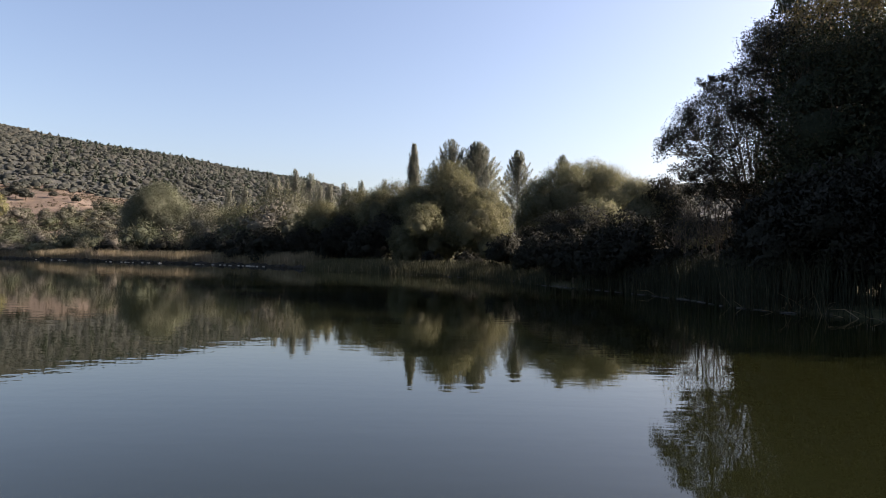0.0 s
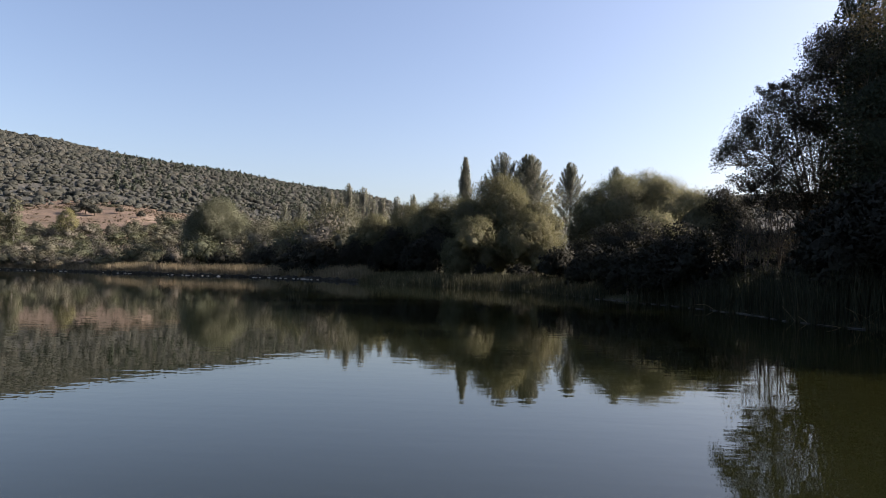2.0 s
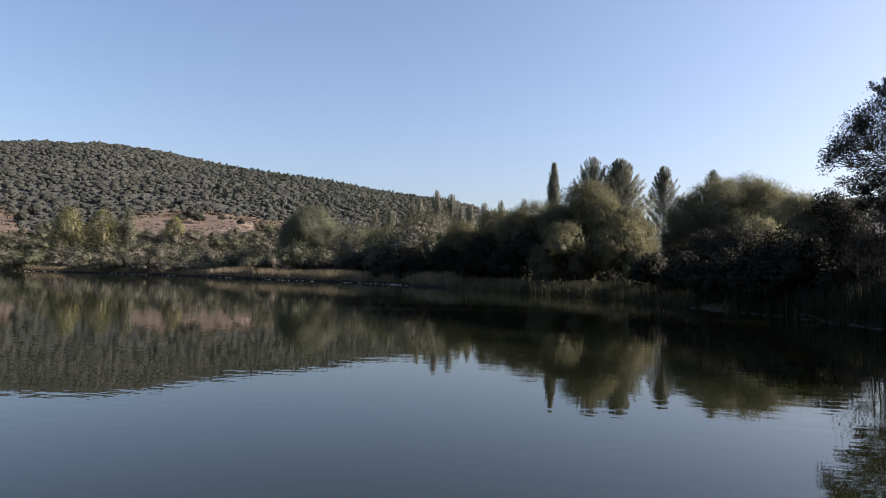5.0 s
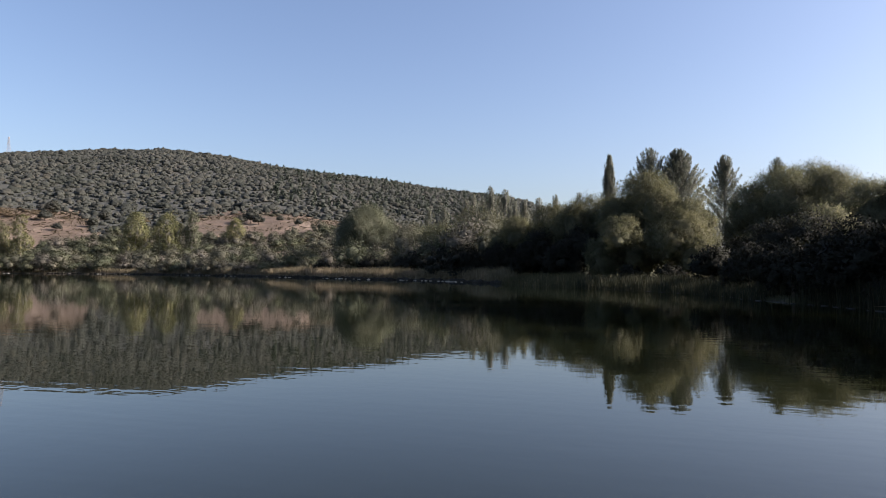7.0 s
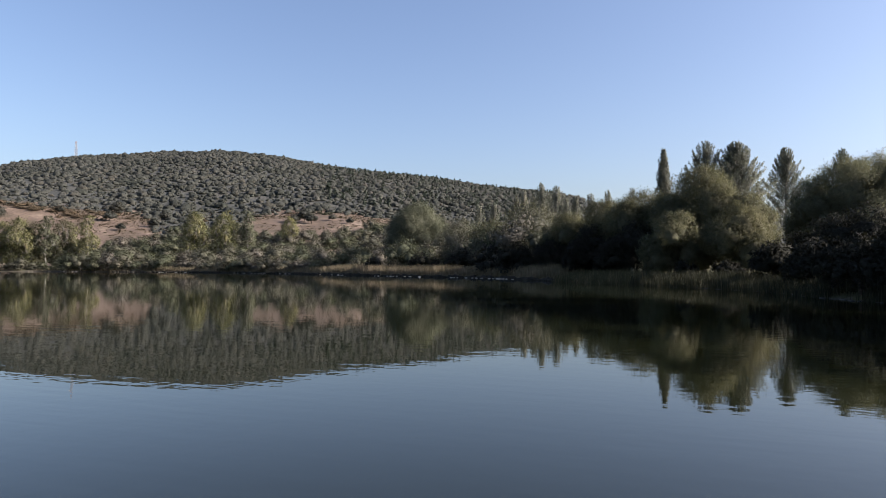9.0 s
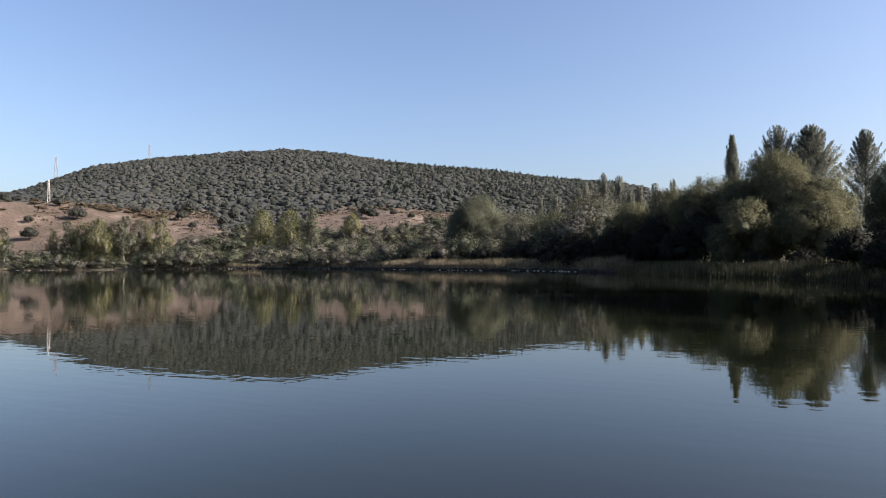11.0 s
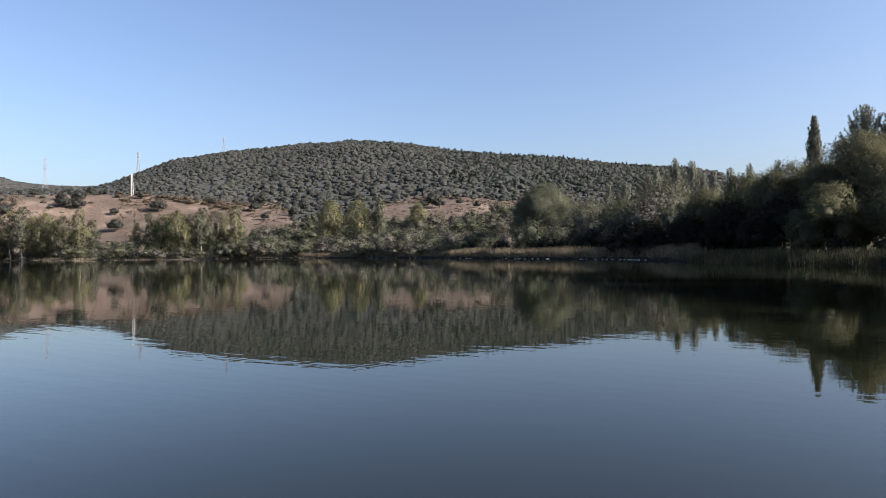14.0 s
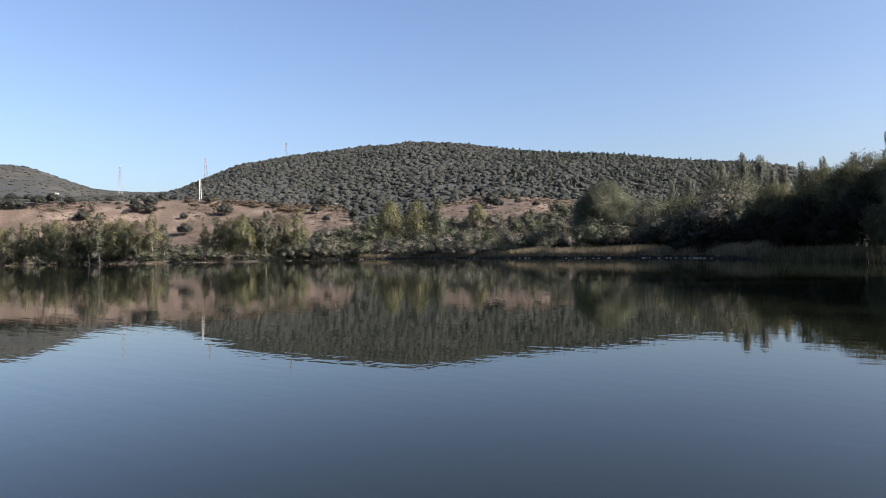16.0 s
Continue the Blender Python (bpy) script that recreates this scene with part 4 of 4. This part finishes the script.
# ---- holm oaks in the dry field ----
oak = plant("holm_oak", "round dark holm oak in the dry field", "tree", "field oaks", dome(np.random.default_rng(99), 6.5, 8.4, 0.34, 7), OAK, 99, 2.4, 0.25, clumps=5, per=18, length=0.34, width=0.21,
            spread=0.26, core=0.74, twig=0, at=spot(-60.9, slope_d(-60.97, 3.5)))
for az, el, s in ((-59.9, 3.95, 1.0), (-59.9, 3.45, 0.95), (-57.5, 3.0, 0.6), (-57.45, 1.75, 1.0), (-54.4, 3.3, 1.15), (-61.8, 1.7, 0.8), (-64.6, 2.9, 1.0), (-46.6, 4.0, 1.05), (-47.1, 3.4, 0.9),
                  (-46.3, 2.7, 0.6), (-44.0, 3.0, 0.75), (-32.4, 3.7, 1.2), (-31.8, 3.6, 0.9), (-30.1, 3.9, 0.6), (-68.9, 3.7, 1.1), (-67.4, 4.0, 0.9), (-66.5, 4.2, 0.9), (-69.8, 3.75, 0.9),
                  (-33.2, 3.6, 0.8), (-28.6, 3.6, 0.6), (-43.2, 3.6, 0.8), (-62.7, 4.3, 0.6), (-55.6, 4.3, 0.7), (-50.4, 3.9, 0.6)):
    put(oak, az, slope_d(az, el), s, rnd.uniform(0, 6))
for i in range(26):
    put(oak, rnd.uniform(-72, -56.8), rnd.uniform(415, 500), rnd.uniform(0.4, 0.85), rnd.uniform(0, 6), rnd.uniform(0.7, 1.0))


# ---- dry tufts and low scrub in the field ----
def field_tufts():
    rng = np.random.default_rng(17)
    heap = Heap()
    count = 9000
    az = rng.uniform(-74, -24, count)
    r = np.where(rng.random(count) < 0.35, FIELD_R + 14 * rng.normal(size=count) - 12, rng.uniform(255, 430, count))
    x, y = r * np.sin(np.radians(az)), r * np.cos(np.radians(az))
    keep = wobble(x, y, 14.0, 21) + 0.5 * wobble(x, y, 40.0, 22) > -0.1
    x, y = x[keep], y[keep]
    z = ground_z(x, y)
    n = 7
    for i in range(len(x)):
        s = rng.uniform(0.2, 0.8)
        at = np.array((x[i], y[i], z[i])) + rng.normal(size=(n, 3)) * (s, s, 0.12)
        leaves(heap, rng, at, np.tile((0, 0, 1.0), (n, 1)), s * 1.3, s * 0.9)
    tagged(new("field_tufts", heap.mesh("field_tufts", [TUFT])), label="brown dry tufts and low scrub scattered over the field", category="grass", kind="stuff")


field_tufts()


# ---- reeds ----
def reed_bed(name, label, az0, az1, count, height, mat, near=-0.5, deep=2.6, width=0.035, seed=1, lean=0.16, gaps=-0.5):
    rng = np.random.default_rng(seed)
    mids = (LOOP + np.roll(LOOP, -1, axis=0)) / 2
    edges = np.roll(LOOP, -1, axis=0) - LOOP
    deg = np.degrees(np.arctan2(mids[:, 0], mids[:, 1]))
    ok = np.where((deg > az0) & (deg < az1) & (mids[:, 1] > 5))[0]
    ln = np.hypot(*edges[ok].T)
    pick = rng.choice(ok, count, p=ln / ln.sum())
    a, e = LOOP[pick], edges[pick]
    out = np.stack([e[:, 1], -e[:, 0]], 1) / np.hypot(*e.T)[:, None]
    p = a + e * rng.random((count, 1)) + out * rng.uniform(near, deep, (count, 1))
    dense = wobble(p[:, 0], p[:, 1], 3.0, seed + 5) + 0.6 * wobble(p[:, 0], p[:, 1], 1.0, seed + 6)
    p = p[dense > gaps + rng.normal(size=count) * 0.3]
    n = len(p)
    z = np.maximum(ground_z(p[:, 0], p[:, 1]), -0.3) - 0.05
    tall = height * rng.uniform(0.55, 1.1, n) * (1 + 0.22 * wobble(p[:, 0], p[:, 1], 5.0, seed + 7))
    t = rng.uniform(0, 6.3, n)
    side = np.stack([np.cos(t), np.sin(t), np.zeros(n)], 1) * width * 0.5
    lt = rng.normal(size=(n, 2)) * lean
    foot = np.stack([p[:, 0], p[:, 1], z], 1)
    mid = foot + np.stack([lt[:, 0] * tall * 0.35, lt[:, 1] * tall * 0.35, tall * 0.58], 1)
    tip = foot + np.stack([lt[:, 0] * tall, lt[:, 1] * tall, tall], 1)
    v = np.stack([foot - side, foot + side, mid + side * 0.85, mid - side * 0.85, tip], 1).reshape(-1, 3)
    i = np.arange(n) * 5
    me = mesh(name, v, [np.stack([i, i + 1, i + 2, i + 3], 1), np.stack([i + 3, i + 2, i + 4], 1)], [mat])
    return tagged(new(name, me), label=label, category="reeds", kind="stuff")


reed_bed("near_reeds", "tall green reeds at the water's edge, shade painted into their colour", 8, 50, 14000, 2.0, SHADE_REED, -0.5, 3.0, 0.022, 1, 0.11)
reed_bed("middle_reeds", "green and straw-coloured reeds beyond the thicket", -11, -4.5, 7000, 1.15, REED, -1.0, 5.0, 0.04, 2, 0.16, -1.2)
reed_bed("shaded_reeds", "green reeds below the thicket, colour darkened to stand for shade", -4.5, 9, 9500, 1.15, SHADE_REED, -1.0, 5.0, 0.04, 12, 0.16, -1.2)
reed_bed("far_reeds", "dry straw-coloured reed belt along the far bank", -46, -11, 27000, 1.65, DRY_REED, 0.3, 4.0, 0.075, 3, 0.16, -0.9)
reed_bed("bank_grass", "low dry grass on the far bank", -76, -44, 9000, 0.7, DRY_REED, 0.2, 5.0, 0.1, 4)


def reed_foot_strip(name, label, az0, az1, seed):
    """Dark strip standing for the reeds' shaded, wet feet, a hand or two high."""
    rng = np.random.default_rng(seed)
    heap = Heap()
    for a, b in zip(LOOP, np.roll(LOOP, -1, axis=0)):
        deg = math.degrees(math.atan2(a[0], a[1]))
        if not (az0 < deg < az1 and a[1] > 5):
            continue
        e = b - a
        ln = math.hypot(*e)
        along, out, s = e / ln, np.array((e[1], -e[0])) / ln, 0.0
        while s < ln:
            w = rng.uniform(0.5, 1.6)
            c = a + along * (s + w / 2) + out * rng.uniform(-0.1, 0.25)
            lp = ICO2[0] * (w * 0.62, 0.35, rng.uniform(0.2, 0.45)) * (1 + 0.12 * rng.normal(size=(len(ICO2[0]), 1)))
            heap.add(np.stack([c[0] + lp[:, 0] * along[0] + lp[:, 1] * out[0], c[1] + lp[:, 0] * along[1] + lp[:, 1] * out[1], 0.05 + lp[:, 2]], 1), tris=ICO2[1])
            s += w * rng.uniform(0.7, 1.3)
    tagged(new(name, heap.mesh(name, [REED_FOOT], True)), label=label, category="bank", kind="stuff")


reed_foot_strip("reed_foot_strip", "dark strip standing for the shaded wet feet of the far reeds", -46, -9, 71)


def waterline_dashes(name, label, az0, az1, gaps, seed, mat, thin=1.0):
    """Broken dashes at the waterline, for pale dried mud and stubble and a ripple line."""
    rng = np.random.default_rng(seed)
    heap = Heap()
    for a, b in zip(LOOP, np.roll(LOOP, -1, axis=0)):
        deg = math.degrees(math.atan2(a[0], a[1]))
        if not (az0 < deg < az1 and a[1] > 5):
            continue
        e = b - a
        ln = math.hypot(*e)
        out = np.array((e[1], -e[0])) / ln
        s = 0.0
        while s < ln:
            w = rng.uniform(0.25, 1.3)
            if rng.random() > gaps + 0.6 * float(wobble(a[0] + s * e[0] / ln, a[1] + s * e[1] / ln, 2.5, seed)):
                c = a + e * min(1, (s + w / 2) / ln) + out * rng.uniform(-0.75, -0.45)
                v, f = ICO1
                along = e / ln
                lp = v * (w / 2, rng.uniform(0.1, 0.22) * thin, rng.uniform(0.05, 0.12) * thin) * (1 + 0.2 * rng.normal(size=(len(v), 1)))
                heap.add(np.stack([c[0] + lp[:, 0] * along[0] + lp[:, 1] * out[0], c[1] + lp[:, 0] * along[1] + lp[:, 1] * out[1], 0.02 + lp[:, 2]], 1), tris=f)
            s += w + rng.uniform(0, 1.0)
    tagged(new(name, heap.mesh(name, [mat], True)), label=label, category="mud", kind="stuff")


waterline_dashes("waterline_dashes", "pale dried mud showing at the far waterline", -76, -14, 0.5, 7, PALE_MUD)
# Grey lumps laid in place of a pale ripple line on the water.
waterline_dashes("waterline_dashes", "thin grey dashes standing in for a ripple line along the shaded waterline", -10, 30, 0.3, 8, RIPPLE_GREY, 0.2)


def fallen_stalks():
    """Broken reed stalks leaning over the water in front of the near reeds."""
    rng = np.random.default_rng(19)
    heap = Heap()
    for az, d in zip(rng.uniform(17, 40, 46), rng.uniform(-0.9, 0.5, 46)):
        a = radians(az)
        r = np.arange(14, 60, 0.25)
        g = shore_gap(r * math.sin(a), r * math.cos(a))
        p = np.array(polar(az, float(r[np.argmax(g > 0)]) + d, -0.05))
        t, ln = rng.uniform(0, 6.3), rng.uniform(0.4, 1.3)
        way = np.array((math.cos(t), math.sin(t), rng.uniform(0.1, 1.1)))
        tip = p + way / np.linalg.norm(way) * ln
        bend = (p + tip) / 2 + (0, 0, rng.uniform(0, 0.2))
        tube(heap, [p, bend, tip], [0.012, 0.01, 0.004], 4)
    tagged(new("fallen_stalks", heap.mesh("fallen_stalks", [DRY_REED])), label="broken dry stalks leaning over the near waterline", category="reeds", kind="stuff")


fallen_stalks()



# ---- pylons ----
def bar(heap, a, b, w):
    tube(heap, [a, (np.array(a) + np.array(b)) / 2, b], [w, w, w], 4)


def pylon(az, d, top_el, foot_w, seed):
    """Lattice transmission tower: four legs, braces, three pairs of arms."""
    p = spot(az, d)
    h = EYE + d * math.tan(radians(top_el)) - p.z
    root = tagged(new("pylon"), label="steel lattice power pylon on the skyline", category="pylon", group="pylons")
    root.location = p
    root.rotation_euler = (0, 0, radians(seed * 37))
    legs = []
    for sx, sy in ((1, 1), (-1, 1), (-1, -1), (1, -1)):
        hp = Heap()
        w0, w1 = foot_w * 0.4, foot_w * 0.09
        bar(hp, (sx * w0, sy * w0, -1), (sx * w1, sy * w1, h), 0.16)
        part("leg", hp.mesh("leg", [STEEL]), root)
    hp = Heap()
    n = 9
    for i in range(n):
        for (ax, ay), (bx, by) in zip(((1, 1), (-1, 1), (-1, -1), (1, -1)), ((-1, 1), (-1, -1), (1, -1), (1, 1))):
            u, v = i / n, (i + 1) / n
            a, b = (foot_w * 0.4 * (1 - q * 0.775) for q in (u, v))
            bar(hp, (ax * a, ay * a, u * h), (bx * b, by * b, v * h), 0.08)
            bar(hp, (bx * a, by * a, u * h), (ax * b, ay * b, v * h), 0.08)
    part("bracing", hp.mesh("bracing", [STEEL]), root)
    for k, u in enumerate((0.72, 0.83, 0.94)):
        for s in (-1, 1):
            hp = Heap()
            reach = foot_w * (0.34 - 0.05 * k)
            bar(hp, (0, 0, u * h), (s * reach, 0, u * h + 0.2), 0.11)
            bar(hp, (0, 0, u * h + 1.6), (s * reach, 0, u * h + 0.2), 0.09)
            part("arm", hp.mesh("arm", [RED_STEEL if k == 2 else STEEL]), root)


pylon(-62.02, 1200, 7.16, 9, 1)
pylon(-55.78, 930, 7.91, 6, 2)
pylon(-49.43, 930, 9.26, 6, 3)


def concrete_tower(az, d, top_el):
    """A pale tapered concrete power-line mast of two legs joined by rungs."""
    p = spot(az, d)
    h = EYE + d * math.tan(radians(top_el)) - p.z
    root = tagged(new("concrete_mast"), label="pale concrete power line mast at the field's edge", category="mast")
    root.location = p
    root.rotation_euler = (0, 0, radians(-az))
    for s in (-1, 1):
        hp = Heap()
        bar(hp, (s * 0.58, 0, -1.0), (s * 0.34, 0, h), 0.23)
        part("leg", hp.mesh("leg", [CONCRETE]), root)
    for i in range(7):
        z = h * (0.08 + 0.15 * i)
        w = 0.58 - 0.24 * z / h
        hp = Heap()
        bar(hp, (-w, 0.0, z), (w, 0.0, z), 0.12)
        part("rung", hp.mesh("rung", [CONCRETE]), root)


concrete_tower(-56.24, 436, 6.21)
